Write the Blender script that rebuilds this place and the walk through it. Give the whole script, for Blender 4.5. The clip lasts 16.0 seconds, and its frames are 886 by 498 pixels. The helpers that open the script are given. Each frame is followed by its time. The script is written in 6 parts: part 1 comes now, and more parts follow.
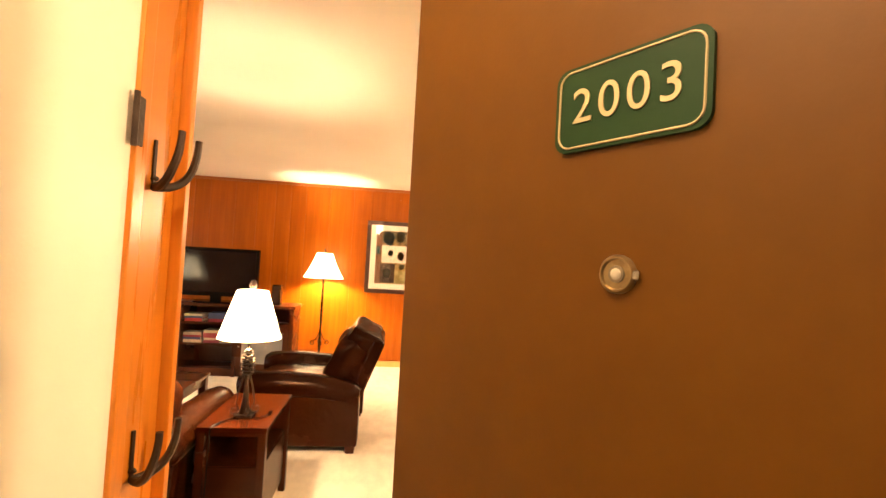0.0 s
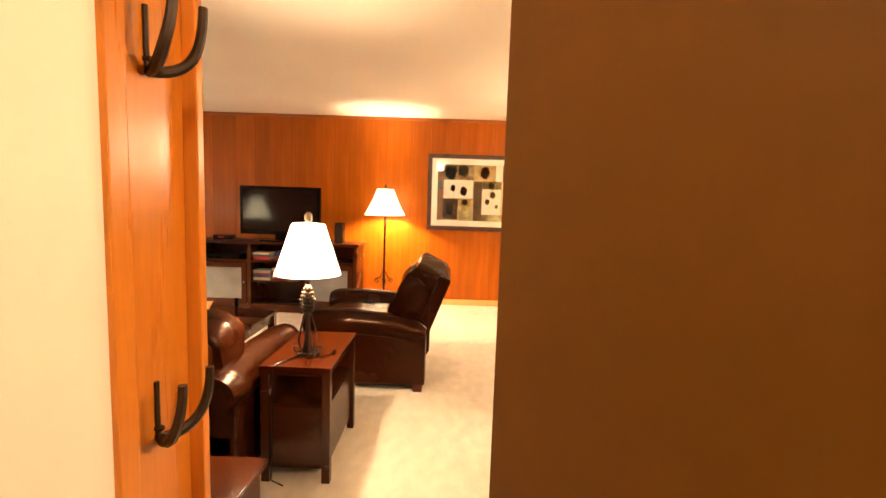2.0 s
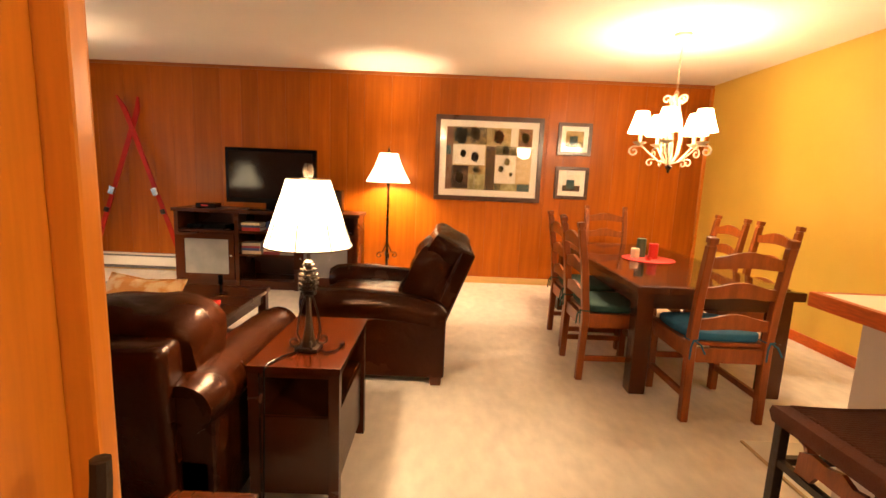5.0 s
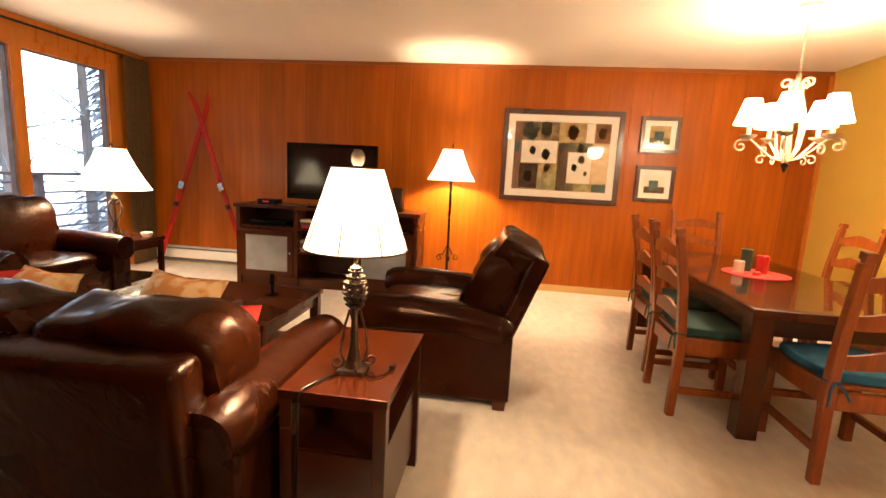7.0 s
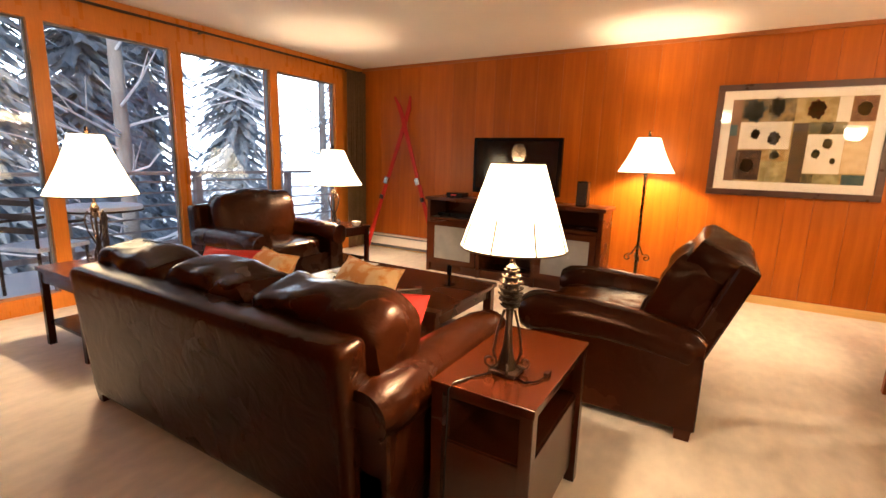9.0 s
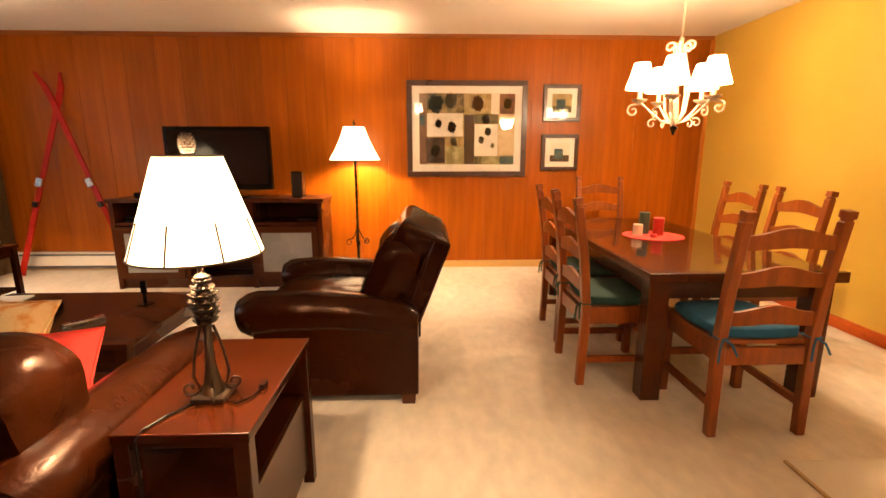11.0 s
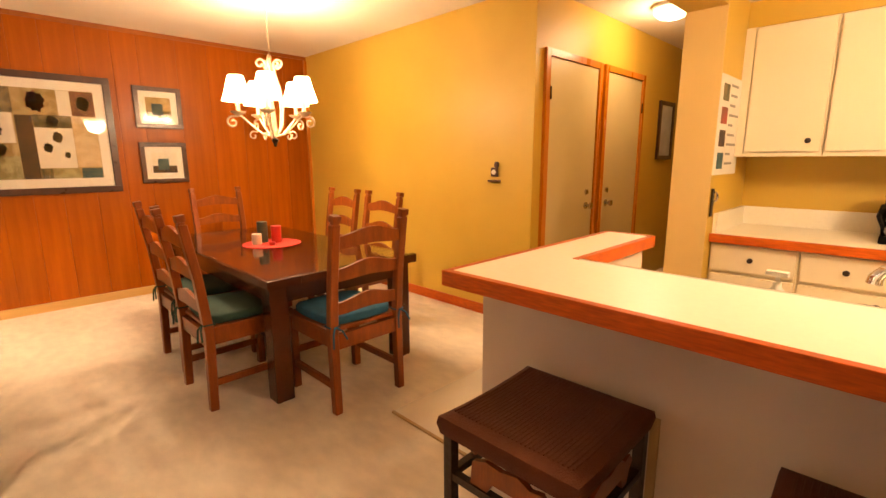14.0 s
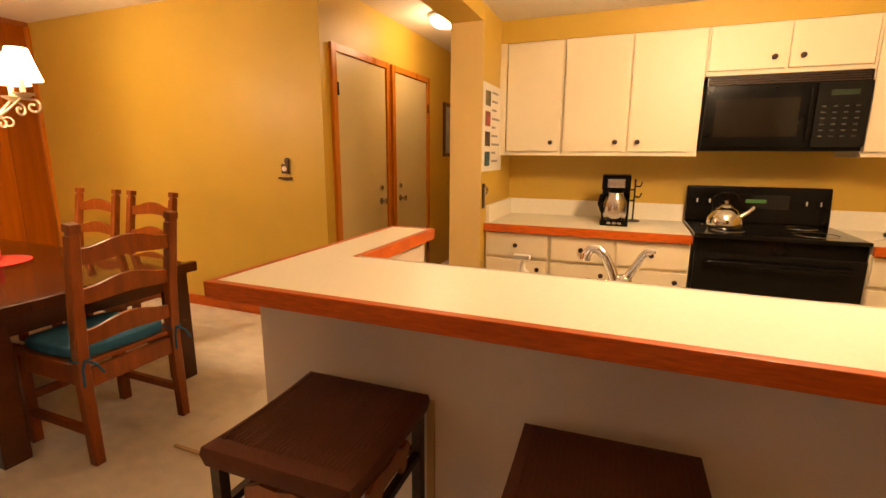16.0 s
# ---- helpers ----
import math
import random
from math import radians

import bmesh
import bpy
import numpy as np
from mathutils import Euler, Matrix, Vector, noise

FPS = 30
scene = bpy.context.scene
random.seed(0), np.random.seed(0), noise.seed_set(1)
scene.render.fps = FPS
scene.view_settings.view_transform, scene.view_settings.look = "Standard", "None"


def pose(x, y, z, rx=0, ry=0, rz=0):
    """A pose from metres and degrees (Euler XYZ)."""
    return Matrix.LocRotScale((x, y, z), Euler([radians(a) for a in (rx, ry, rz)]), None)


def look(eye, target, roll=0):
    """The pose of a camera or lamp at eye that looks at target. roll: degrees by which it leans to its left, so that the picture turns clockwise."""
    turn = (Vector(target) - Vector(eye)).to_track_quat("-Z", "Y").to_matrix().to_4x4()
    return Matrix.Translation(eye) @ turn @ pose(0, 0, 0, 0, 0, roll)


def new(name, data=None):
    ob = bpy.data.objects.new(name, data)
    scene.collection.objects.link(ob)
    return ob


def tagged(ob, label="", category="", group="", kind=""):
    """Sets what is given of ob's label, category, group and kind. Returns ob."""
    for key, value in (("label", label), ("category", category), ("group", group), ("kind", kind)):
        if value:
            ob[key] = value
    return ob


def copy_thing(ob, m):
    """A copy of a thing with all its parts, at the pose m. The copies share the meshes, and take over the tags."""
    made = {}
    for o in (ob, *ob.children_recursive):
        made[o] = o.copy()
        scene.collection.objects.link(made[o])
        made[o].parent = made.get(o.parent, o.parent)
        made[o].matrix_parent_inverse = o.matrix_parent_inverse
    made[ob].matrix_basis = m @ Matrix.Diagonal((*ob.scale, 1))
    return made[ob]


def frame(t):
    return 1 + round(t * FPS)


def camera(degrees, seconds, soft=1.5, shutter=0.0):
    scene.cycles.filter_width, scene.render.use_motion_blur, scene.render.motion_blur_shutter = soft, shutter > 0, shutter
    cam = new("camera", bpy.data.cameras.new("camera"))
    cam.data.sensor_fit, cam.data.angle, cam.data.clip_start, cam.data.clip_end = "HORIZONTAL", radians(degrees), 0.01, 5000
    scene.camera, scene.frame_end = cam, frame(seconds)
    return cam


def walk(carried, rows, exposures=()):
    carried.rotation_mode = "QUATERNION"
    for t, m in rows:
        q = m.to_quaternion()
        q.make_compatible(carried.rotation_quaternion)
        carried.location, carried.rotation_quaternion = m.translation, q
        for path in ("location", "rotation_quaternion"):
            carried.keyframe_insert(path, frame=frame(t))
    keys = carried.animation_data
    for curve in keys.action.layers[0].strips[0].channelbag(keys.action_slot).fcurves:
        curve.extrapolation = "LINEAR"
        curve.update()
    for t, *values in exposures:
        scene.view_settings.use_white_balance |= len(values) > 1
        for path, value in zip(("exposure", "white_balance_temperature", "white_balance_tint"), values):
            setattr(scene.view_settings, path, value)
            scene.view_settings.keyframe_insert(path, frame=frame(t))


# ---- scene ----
cam = camera(87.6, 16.0)
PATH = [
    (0, (0.610, 0.526, 1.443), (0.836, 2.512, 1.510), 3.2),
    (0.5, (0.649, 0.570, 1.406), (0.768, 2.567, 1.398), 3.8),
    (1, (0.648, 0.641, 1.392), (0.691, 2.638, 1.298), 3.2),
    (1.5, (0.619, 0.744, 1.385), (0.620, 2.738, 1.229), 2.4),
    (2, (0.589, 0.843, 1.376), (0.564, 2.832, 1.172), 1.9),
    (2.5, (0.560, 0.918, 1.356), (0.528, 2.904, 1.122), 1.6),
    (3, (0.543, 0.979, 1.340), (0.511, 2.962, 1.080), 1.4),
    (5.5, (0.377, 1.489, 1.262), (0.392, 3.464, 0.947), 2.5),
    (6, (0.373, 1.597, 1.253), (0.347, 3.571, 0.933), 2.5),
    (6.5, (0.351, 1.669, 1.244), (0.243, 3.64, 0.925), 2.7),
    (7, (0.347, 1.71, 1.237), (0.1, 3.67, 0.922), 3.0),
    (7.5, (0.37, 1.74, 1.244), (-0.098, 3.656, 0.913), 2.8),
    (8, (0.366, 1.718, 1.272), (-0.345, 3.555, 0.908), 2.5),
    (9.2, (0.432, 1.83, 1.248), (-0.58, 3.51, 0.87), 1.6),
    (10.5, (0.477, 1.905, 1.249), (0.266, 3.852, 0.841), 0.2),
    (11, (0.497, 1.904, 1.252), (0.562, 3.861, 0.846), -0.0),
    (11.5, (0.512, 1.898, 1.256), (0.838, 3.830, 0.852), -0.2),
    (12, (0.522, 1.853, 1.268), (1.114, 3.724, 0.879), -0.4),
    (12.5, (0.539, 1.818, 1.269), (1.366, 3.599, 0.895), -0.6),
    (13, (0.557, 1.806, 1.286), (1.586, 3.479, 0.909), -0.7),
    (13.5, (0.579, 1.806, 1.298), (1.795, 3.346, 0.911), -0.5),
    (14, (0.619, 1.818, 1.285), (2.002, 3.210, 0.901), -0.3),
    (14.5, (0.676, 1.826, 1.271), (2.195, 3.070, 0.890), -0.2),
    (15, (0.690, 1.806, 1.277), (2.333, 2.878, 0.890), 0.0),
    (15.5, (0.688, 1.770, 1.290), (2.432, 2.665, 0.891), 0.1),
    (16, (0.691, 1.750, 1.291), (2.511, 2.476, 0.889), 0.3),
]
EXPOSURES = [(0.0, 1.15, 6800, 9), (1.5, 1.0, 6700, 10), (3.0, 0.66, 6600, 12), (5.5, 0.5, 6600, 13), (8.0, 0.5, 6050, 13), (11.0, 0.44, 6900, 16), (12.5, 0.29, 7200, 18), (14.0, 0.28, 7200, 18), (16.0, -0.14, 7200, 17)]
walk(cam, [(t, look(e, g, r)) for t, e, g, r in PATH], EXPOSURES)

# ---- light ----
world = bpy.data.worlds.new("world")
scene.world = world
world.use_nodes = True
wn = world.node_tree
sky = wn.nodes.new("ShaderNodeTexSky")
sky.sky_type, sky.sun_disc = "NISHITA", False
sky.sun_elevation, sky.sun_rotation = radians(24), radians(150)
wn.links.new(sky.outputs[0], wn.nodes["Background"].inputs[0])
wn.nodes["Background"].inputs[1].default_value = 0.15
sun = new("sun", bpy.data.lights.new("sun", "SUN"))
sun.data.energy, sun.data.angle, sun.data.color = 1.2, radians(12), (1.0, 0.96, 0.92)
sun.matrix_world = look((0, 0, 20), (-8, 14, 10.8))
WARM = (1.0, 0.71, 0.42)


def bulb(name, at, watts, radius=0.04, color=WARM):
    ob = new(name, bpy.data.lights.new(name, "POINT"))
    ob.data.energy, ob.data.shadow_soft_size, ob.data.color = watts, radius, color
    ob.location = at
    return ob


bulb("floor_lamp_bulb", (-0.22, 6.6, 1.33), 105)
bulb("table_lamp_bulb", (-0.11, 3.12, 1.12), 55)
bulb("side_lamp_bulb", (-3.12, 5.45, 1.12), 62)
bulb("side_lamp_bulb", (-2.98, 3.18, 1.14), 62)
bulb("hall_light_bulb", (4.6, 3.3, 2.30), 20, 0.1)
# No lamp is known here; added to brighten the entry wall and door.
bulb("entry_fill_bulb", (0.30, 0.62, 2.26), 15, 0.1)
bulb("kitchen_light_bulb", (2.28, 1.3, 1.92), 72, 0.15)
for k in range(5):
    a = radians(20 + 72 * k)
    bulb("chandelier_bulb", (2.205 + 0.235 * math.cos(a), 5.158 + 0.235 * math.sin(a), 1.785), 29, 0.02)

# ---- materials ----


def mat(name, color, rough=0.6, metal=0.0, color2=None, scale=8.0, stretch=(1, 1, 1), bump=0.0, bump_scale=60.0, detail=4.0, spread=0.35, coat=0.0, per_piece=0.0, fine=0.0, spec=0.5, tint=None, crease=0.0):
    m = bpy.data.materials.new(name)
    m.use_nodes = True
    nt, n = m.node_tree, m.node_tree.nodes
    b = n["Principled BSDF"]
    b.inputs["Base Color"].default_value = (*color, 1)
    b.inputs["Roughness"].default_value = rough
    b.inputs["Metallic"].default_value = metal
    b.inputs["Specular IOR Level"].default_value = spec
    b.inputs["Coat Weight"].default_value = coat
    if tint:
        b.inputs["Specular Tint"].default_value = (*tint, 1)
    b.inputs["Coat Roughness"].default_value = 0.15
    tc = n.new("ShaderNodeTexCoord")
    mp = n.new("ShaderNodeMapping")
    mp.inputs["Scale"].default_value = stretch
    nt.links.new(tc.outputs["Object"], mp.inputs["Vector"])
    out = None
    if color2:
        no = n.new("ShaderNodeTexNoise")
        no.inputs["Scale"].default_value = scale
        no.inputs["Detail"].default_value = detail
        nt.links.new(mp.outputs[0], no.inputs["Vector"])
        ramp = n.new("ShaderNodeValToRGB")
        ramp.color_ramp.elements[0].position = 0.5 - spread / 2
        ramp.color_ramp.elements[1].position = 0.5 + spread / 2
        ramp.color_ramp.elements[0].color = (*color, 1)
        ramp.color_ramp.elements[1].color = (*color2, 1)
        nt.links.new(no.outputs[0], ramp.inputs[0])
        out = ramp.outputs[0]
        if fine:
            no2 = n.new("ShaderNodeTexNoise")
            no2.inputs["Scale"].default_value = scale * 9
            no2.inputs["Detail"].default_value = 3
            nt.links.new(mp.outputs[0], no2.inputs["Vector"])
            hs = n.new("ShaderNodeHueSaturation")
            mr = n.new("ShaderNodeMapRange")
            mr.inputs[1].default_value, mr.inputs[2].default_value = 0.3, 0.7
            mr.inputs[3].default_value, mr.inputs[4].default_value = 1 - fine, 1 + fine
            nt.links.new(no2.outputs[0], mr.inputs[0])
            nt.links.new(mr.outputs[0], hs.inputs["Value"])
            nt.links.new(out, hs.inputs["Color"])
            out = hs.outputs[0]
        if per_piece:
            oi = n.new("ShaderNodeObjectInfo")
            hs = n.new("ShaderNodeHueSaturation")
            mr = n.new("ShaderNodeMapRange")
            mr.inputs[3].default_value, mr.inputs[4].default_value = 1 - per_piece, 1 + per_piece
            nt.links.new(oi.outputs["Random"], mr.inputs[0])
            nt.links.new(mr.outputs[0], hs.inputs["Value"])
            nt.links.new(out, hs.inputs["Color"])
            out = hs.outputs[0]
        nt.links.new(out, b.inputs["Base Color"])
        rr = n.new("ShaderNodeMapRange")
        rr.inputs[3].default_value, rr.inputs[4].default_value = max(rough - 0.08, 0.02), min(rough + 0.08, 1)
        nt.links.new(no.outputs[0], rr.inputs[0])
        nt.links.new(rr.outputs[0], b.inputs["Roughness"])
    if bump:
        bn = n.new("ShaderNodeTexNoise")
        bn.inputs["Scale"].default_value = bump_scale
        bn.inputs["Detail"].default_value = 5
        nt.links.new(mp.outputs[0], bn.inputs["Vector"])
        bu = n.new("ShaderNodeBump")
        bu.inputs["Strength"].default_value = bump
        bu.inputs["Distance"].default_value = 0.01
        nt.links.new(bn.outputs[0], bu.inputs["Height"])
        nt.links.new(bu.outputs[0], b.inputs["Normal"])
        if crease:
            cn = n.new("ShaderNodeTexNoise")
            cn.inputs["Scale"].default_value = 9.0
            cn.inputs["Detail"].default_value = 2.5
            cn.inputs["Distortion"].default_value = 1.6
            nt.links.new(mp.outputs[0], cn.inputs["Vector"])
            cb = n.new("ShaderNodeBump")
            cb.inputs["Strength"].default_value = crease
            cb.inputs["Distance"].default_value = 0.02
            nt.links.new(cn.outputs[0], cb.inputs["Height"])
            nt.links.new(cb.outputs[0], bu.inputs["Normal"])
    return m


def glow(name, color, strength, base=(0.9, 0.85, 0.75)):
    m = mat(name, base, 0.8)
    b = m.node_tree.nodes["Principled BSDF"]
    b.inputs["Emission Color"].default_value = (*color, 1)
    b.inputs["Emission Strength"].default_value = strength
    return m


M_PANEL = mat("honey_panelling", (0.30, 0.069, 0.0026), 0.34, 0, (0.40, 0.101, 0.0044), 3.0, (6, 6, 0.35), 0.03, 40, per_piece=0.13, fine=0.035, spec=0.24)
M_GREEN = mat("olive_wall_paint", (0.58, 0.375, 0.056), 0.45, 0, (0.62, 0.41, 0.067), 2.0, bump=0.06, bump_scale=150)
M_CREAM = mat("cream_wall_paint", (0.80, 0.755, 0.65), 0.45, 0, (0.84, 0.795, 0.69), 2.0, bump=0.05, bump_scale=150)
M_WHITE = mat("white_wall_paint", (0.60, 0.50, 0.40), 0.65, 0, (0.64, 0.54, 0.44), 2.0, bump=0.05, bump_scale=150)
M_CEIL = mat("ceiling_paint", (0.76, 0.70, 0.62), 0.8, 0, (0.80, 0.745, 0.665), 1.2, bump=0.12, bump_scale=120)
M_CARPET = mat("beige_carpet", (0.74, 0.645, 0.525), 0.95, 0, (0.86, 0.775, 0.66), 1.7, (1.0, 0.55, 1.0), bump=0.9, bump_scale=350, fine=0.08)
M_VINYL = mat("pale_vinyl", (0.62, 0.57, 0.50), 0.5, 0, (0.68, 0.63, 0.56), 5.0, bump=0.05)
M_TRIM = mat("fir_trim", (0.48, 0.145, 0.012), 0.29, 0, (0.57, 0.19, 0.020), 4.0, (4, 4, 0.3), spread=0.6, fine=0.07, spec=0.4)
M_DOOR = mat("brown_door_paint", (0.104, 0.037, 0.0018), 0.5, 0, (0.120, 0.044, 0.0023), 3.0, bump=0.03, bump_scale=220, spec=0.22, fine=0.04)
M_DARK = mat("espresso_wood", (0.032, 0.0072, 0.0022), 0.24, 0, (0.044, 0.0104, 0.0032), 3.0, (1, 3, 3), spread=0.8, spec=0.32)
M_MAHOG = mat("mahogany_wood", (0.052, 0.0124, 0.0035), 0.27, 0, (0.064, 0.0156, 0.0045), 2.0, (0.4, 1.4, 1.4), detail=1.5, spread=1.0, spec=0.26)
M_CHERRY = mat("cherry_top_wood", (0.026, 0.0043, 0.0009), 0.2, 0, (0.040, 0.0070, 0.0014), 3.0, (4, 1, 1), spread=0.8, spec=0.24, fine=0.1)
M_LEATHER = mat("brown_leather", (0.0125, 0.0025, 0.0006), 0.26, 0, (0.026, 0.0056, 0.0013), 3.0, bump=0.05, bump_scale=120, fine=0.06, spread=0.8, spec=0.17, tint=(1.0, 0.68, 0.56), crease=0.15)
M_TABLE = mat("rustic_table_wood", (0.046, 0.0095, 0.0019), 0.24, 0, (0.072, 0.016, 0.0032), 4.0, (3, 0.6, 3), spread=0.8, fine=0.08, spec=0.45)
M_CHAIR = mat("pine_chair_wood", (0.170, 0.035, 0.0044), 0.34, 0, (0.255, 0.060, 0.0080), 7.0, (4, 4, 0.6), 0.04, 40, fine=0.12, spec=0.38)
M_CAB = mat("cream_cabinet_paint", (0.80, 0.70, 0.50), 0.42, 0, (0.83, 0.73, 0.53), 3.0, bump=0.02)
M_LAM = mat("cream_laminate", (0.84, 0.80, 0.67), 0.35, 0, (0.87, 0.83, 0.70), 60.0)
M_EDGE = mat("cherry_edge_wood", (0.46, 0.078, 0.008), 0.38, 0, (0.56, 0.115, 0.014), 5.0, (4, 0.5, 4), 0.04, 40, fine=0.2, spec=0.3)
M_BLACK = mat("black_plastic", (0.004, 0.0036, 0.0033), 0.18, 0, (0.006, 0.0055, 0.005), 8.0, spec=0.14)
M_IRON = mat("black_iron", (0.032, 0.018, 0.011), 0.45, 0.5, (0.055, 0.03, 0.018), 30.0, bump=0.2)
M_CHROME = mat("chrome", (0.75, 0.73, 0.7), 0.12, 1.0, (0.68, 0.66, 0.63), 12.0)
M_CURTAIN = mat("brown_curtain", (0.16, 0.085, 0.034), 0.9, 0, (0.21, 0.115, 0.05), 30.0, bump=0.3, bump_scale=200)


# ---- mesh helpers ----
def box_bm(bm, x0, x1, y0, y1, z0, z1, m=None):
    v = bmesh.ops.create_cube(bm, size=1)["verts"]
    mm = Matrix.Translation(((x0 + x1) / 2, (y0 + y1) / 2, (z0 + z1) / 2)) @ Matrix.Diagonal((x1 - x0, y1 - y0, z1 - z0, 1))
    bmesh.ops.transform(bm, matrix=(m @ mm) if m else mm, verts=v)
    return v


def boxes(*dims):
    bm = bmesh.new()
    for d in dims:
        box_bm(bm, *d)
    return bm


def bevel(bm, w, seg=2):
    bmesh.ops.bevel(bm, geom=bm.edges[:], offset=w, segments=seg, affect="EDGES", profile=0.7)
    return bm


def rbox(x0, x1, y0, y1, z0, z1, w=0.006, seg=2):
    return bevel(boxes((x0, x1, y0, y1, z0, z1)), w, seg)


def part(name, bm, material, parent=None, label="", smooth=False):
    me = bpy.data.meshes.new(name)
    bmesh.ops.recalc_face_normals(bm, faces=bm.faces[:])
    if smooth:
        for f in bm.faces:
            f.smooth = True
    bm.to_mesh(me)
    bm.free()
    me.materials.append(material)
    ob = new(name, me)
    if smooth:
        me.set_sharp_from_angle(angle=radians(smooth if smooth > 1 else 40))
    ob.parent = parent
    if label:
        ob["label"] = label
    return ob


def structure(name, bm, material, label="", category=""):
    return tagged(part(name, bm, material), label, category, kind="structure")


def thing(name, m, label, category, group=""):
    ob = new(name)
    ob.empty_display_size = 0.1
    ob.matrix_world = m
    return tagged(ob, label, category, group)




def tube(points, r, seg=8, cyclic=False, bm=None):
    """A round bar along points; r may be a number or one for each point."""
    bm = bm or bmesh.new()
    pts = [Vector(p) for p in points]
    n = len(pts)
    rad = r if isinstance(r, (list, tuple)) else [r] * n
    rings, side = [], None
    for i, p in enumerate(pts):
        a = pts[(i - 1) % n] if (i > 0 or cyclic) else p
        b = pts[(i + 1) % n] if (i < n - 1 or cyclic) else p
        d = (b - a).normalized()
        if side is None:
            side = d.orthogonal().normalized()
        side = (side - d * side.dot(d)).normalized()
        up = d.cross(side)
        rings.append([bm.verts.new(p + rad[i] * (side * math.cos(2 * math.pi * k / seg) + up * math.sin(2 * math.pi * k / seg))) for k in range(seg)])
    for i in range(n if cyclic else n - 1):
        ra, rb = rings[i], rings[(i + 1) % n]
        for k in range(seg):
            bm.faces.new((ra[k], ra[(k + 1) % seg], rb[(k + 1) % seg], rb[k]))
    if not cyclic:
        bm.faces.new(rings[0][::-1])
        bm.faces.new(rings[-1])
    return bm


def lathe(profile, seg=24, m=None, bm=None, cap=True):
    """A turned body from (radius, height) pairs."""
    bm = bm or bmesh.new()
    m = m or Matrix.Identity(4)
    rings = [[bm.verts.new(m @ Vector((max(r, 1e-4) * math.cos(2 * math.pi * k / seg), max(r, 1e-4) * math.sin(2 * math.pi * k / seg), z))) for k in range(seg)] for r, z in profile]
    for a, b in zip(rings, rings[1:]):
        for k in range(seg):
            bm.faces.new((a[k], a[(k + 1) % seg], b[(k + 1) % seg], b[k]))
    if cap:
        bm.faces.new(rings[0][::-1])
        bm.faces.new(rings[-1])
    return bm


def cushion(cx, cy, cz, sx, sy, sz, e=0.45, lump=0.0, seg=36, m=None, seed=0.0):
    """A stuffed, rounded block."""
    bm = bmesh.new()
    bmesh.ops.create_uvsphere(bm, u_segments=seg, v_segments=seg // 2, radius=1)
    f = lambda v: math.copysign(abs(v) ** e, v)
    for v in bm.verts:
        x, y, z = v.co
        h = math.hypot(x, y)
        q = f(h) / h if h > 1e-6 else 0
        big = max(abs(x), abs(y)) / h if h > 1e-6 else 1
        k = (1 / big if h > 1e-6 else 1) ** 0.75
        p = Vector((x * q * k * sx / 2, y * q * k * sy / 2, f(z) * sz / 2))
        if lump:
            p += lump * noise.noise_vector(p * 7 + Vector((seed, 0, 0)))
        v.co = p + Vector((cx, cy, cz))
    if m:
        bmesh.ops.transform(bm, matrix=m, verts=bm.verts)
    return bm


def turned(bm, m):
    bmesh.ops.transform(bm, matrix=m, verts=bm.verts)
    return bm


def spiral(cx, cz, r0, r1, a0, a1, n=18, y=0.0):
    """Points of a flat scroll in the x-z plane."""
    out = []
    for i in range(n + 1):
        u = i / n
        a, r = radians(a0 + (a1 - a0) * u), r0 + (r1 - r0) * u
        out.append((cx + r * math.cos(a), y, cz + r * math.sin(a)))
    return out


def text_bm(words, size, depth=0.001):
    cu = bpy.data.curves.new("words", "FONT")
    cu.body, cu.size, cu.extrude, cu.align_x, cu.align_y = words, size, depth, "CENTER", "CENTER"
    tmp = bpy.data.objects.new("words", cu)
    scene.collection.objects.link(tmp)
    me = tmp.to_mesh()
    bm = bmesh.new()
    bm.from_mesh(me)
    tmp.to_mesh_clear()
    bpy.data.objects.remove(tmp)
    bpy.data.curves.remove(cu)
    return bm


def thin_cloth(m, clear):
    """Lets a share of the light pass straight through a thin cloth."""
    nt = m.node_tree
    mix, tr = nt.nodes.new("ShaderNodeMixShader"), nt.nodes.new("ShaderNodeBsdfTransparent")
    mix.inputs[0].default_value = clear
    nt.links.new(nt.nodes["Principled BSDF"].outputs[0], mix.inputs[1])
    nt.links.new(tr.outputs[0], mix.inputs[2])
    nt.links.new(mix.outputs[0], nt.nodes["Material Output"].inputs[0])
    return m


M_SHADE = thin_cloth(glow("lamp_shade_cloth", (1.0, 0.79, 0.48), 3.6), 0.06)
M_SHADE2 = thin_cloth(glow("chandelier_shade_cloth", (1.0, 0.79, 0.50), 8.0), 0.6)
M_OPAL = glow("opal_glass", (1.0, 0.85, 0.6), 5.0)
M_WHITEIRON = mat("cream_iron", (0.58, 0.46, 0.32), 0.5, 0.0, (0.36, 0.25, 0.15), 25.0, bump=0.2, spread=0.6)
M_BRONZE = mat("bronze", (0.022, 0.013, 0.008), 0.28, 0.7, (0.045, 0.027, 0.015), 40.0, bump=0.3)
M_PIPING = mat("shade_stitching", (0.12, 0.07, 0.035), 0.8)
M_TEAL = mat("teal_cushion_cloth", (0.006, 0.075, 0.15), 0.9, 0, (0.010, 0.105, 0.20), 20.0, bump=0.3, bump_scale=300)
M_GREENCLOTH = mat("dark_green_cushion_cloth", (0.012, 0.045, 0.036), 0.9, 0, (0.02, 0.062, 0.05), 20.0, bump=0.3, bump_scale=300)
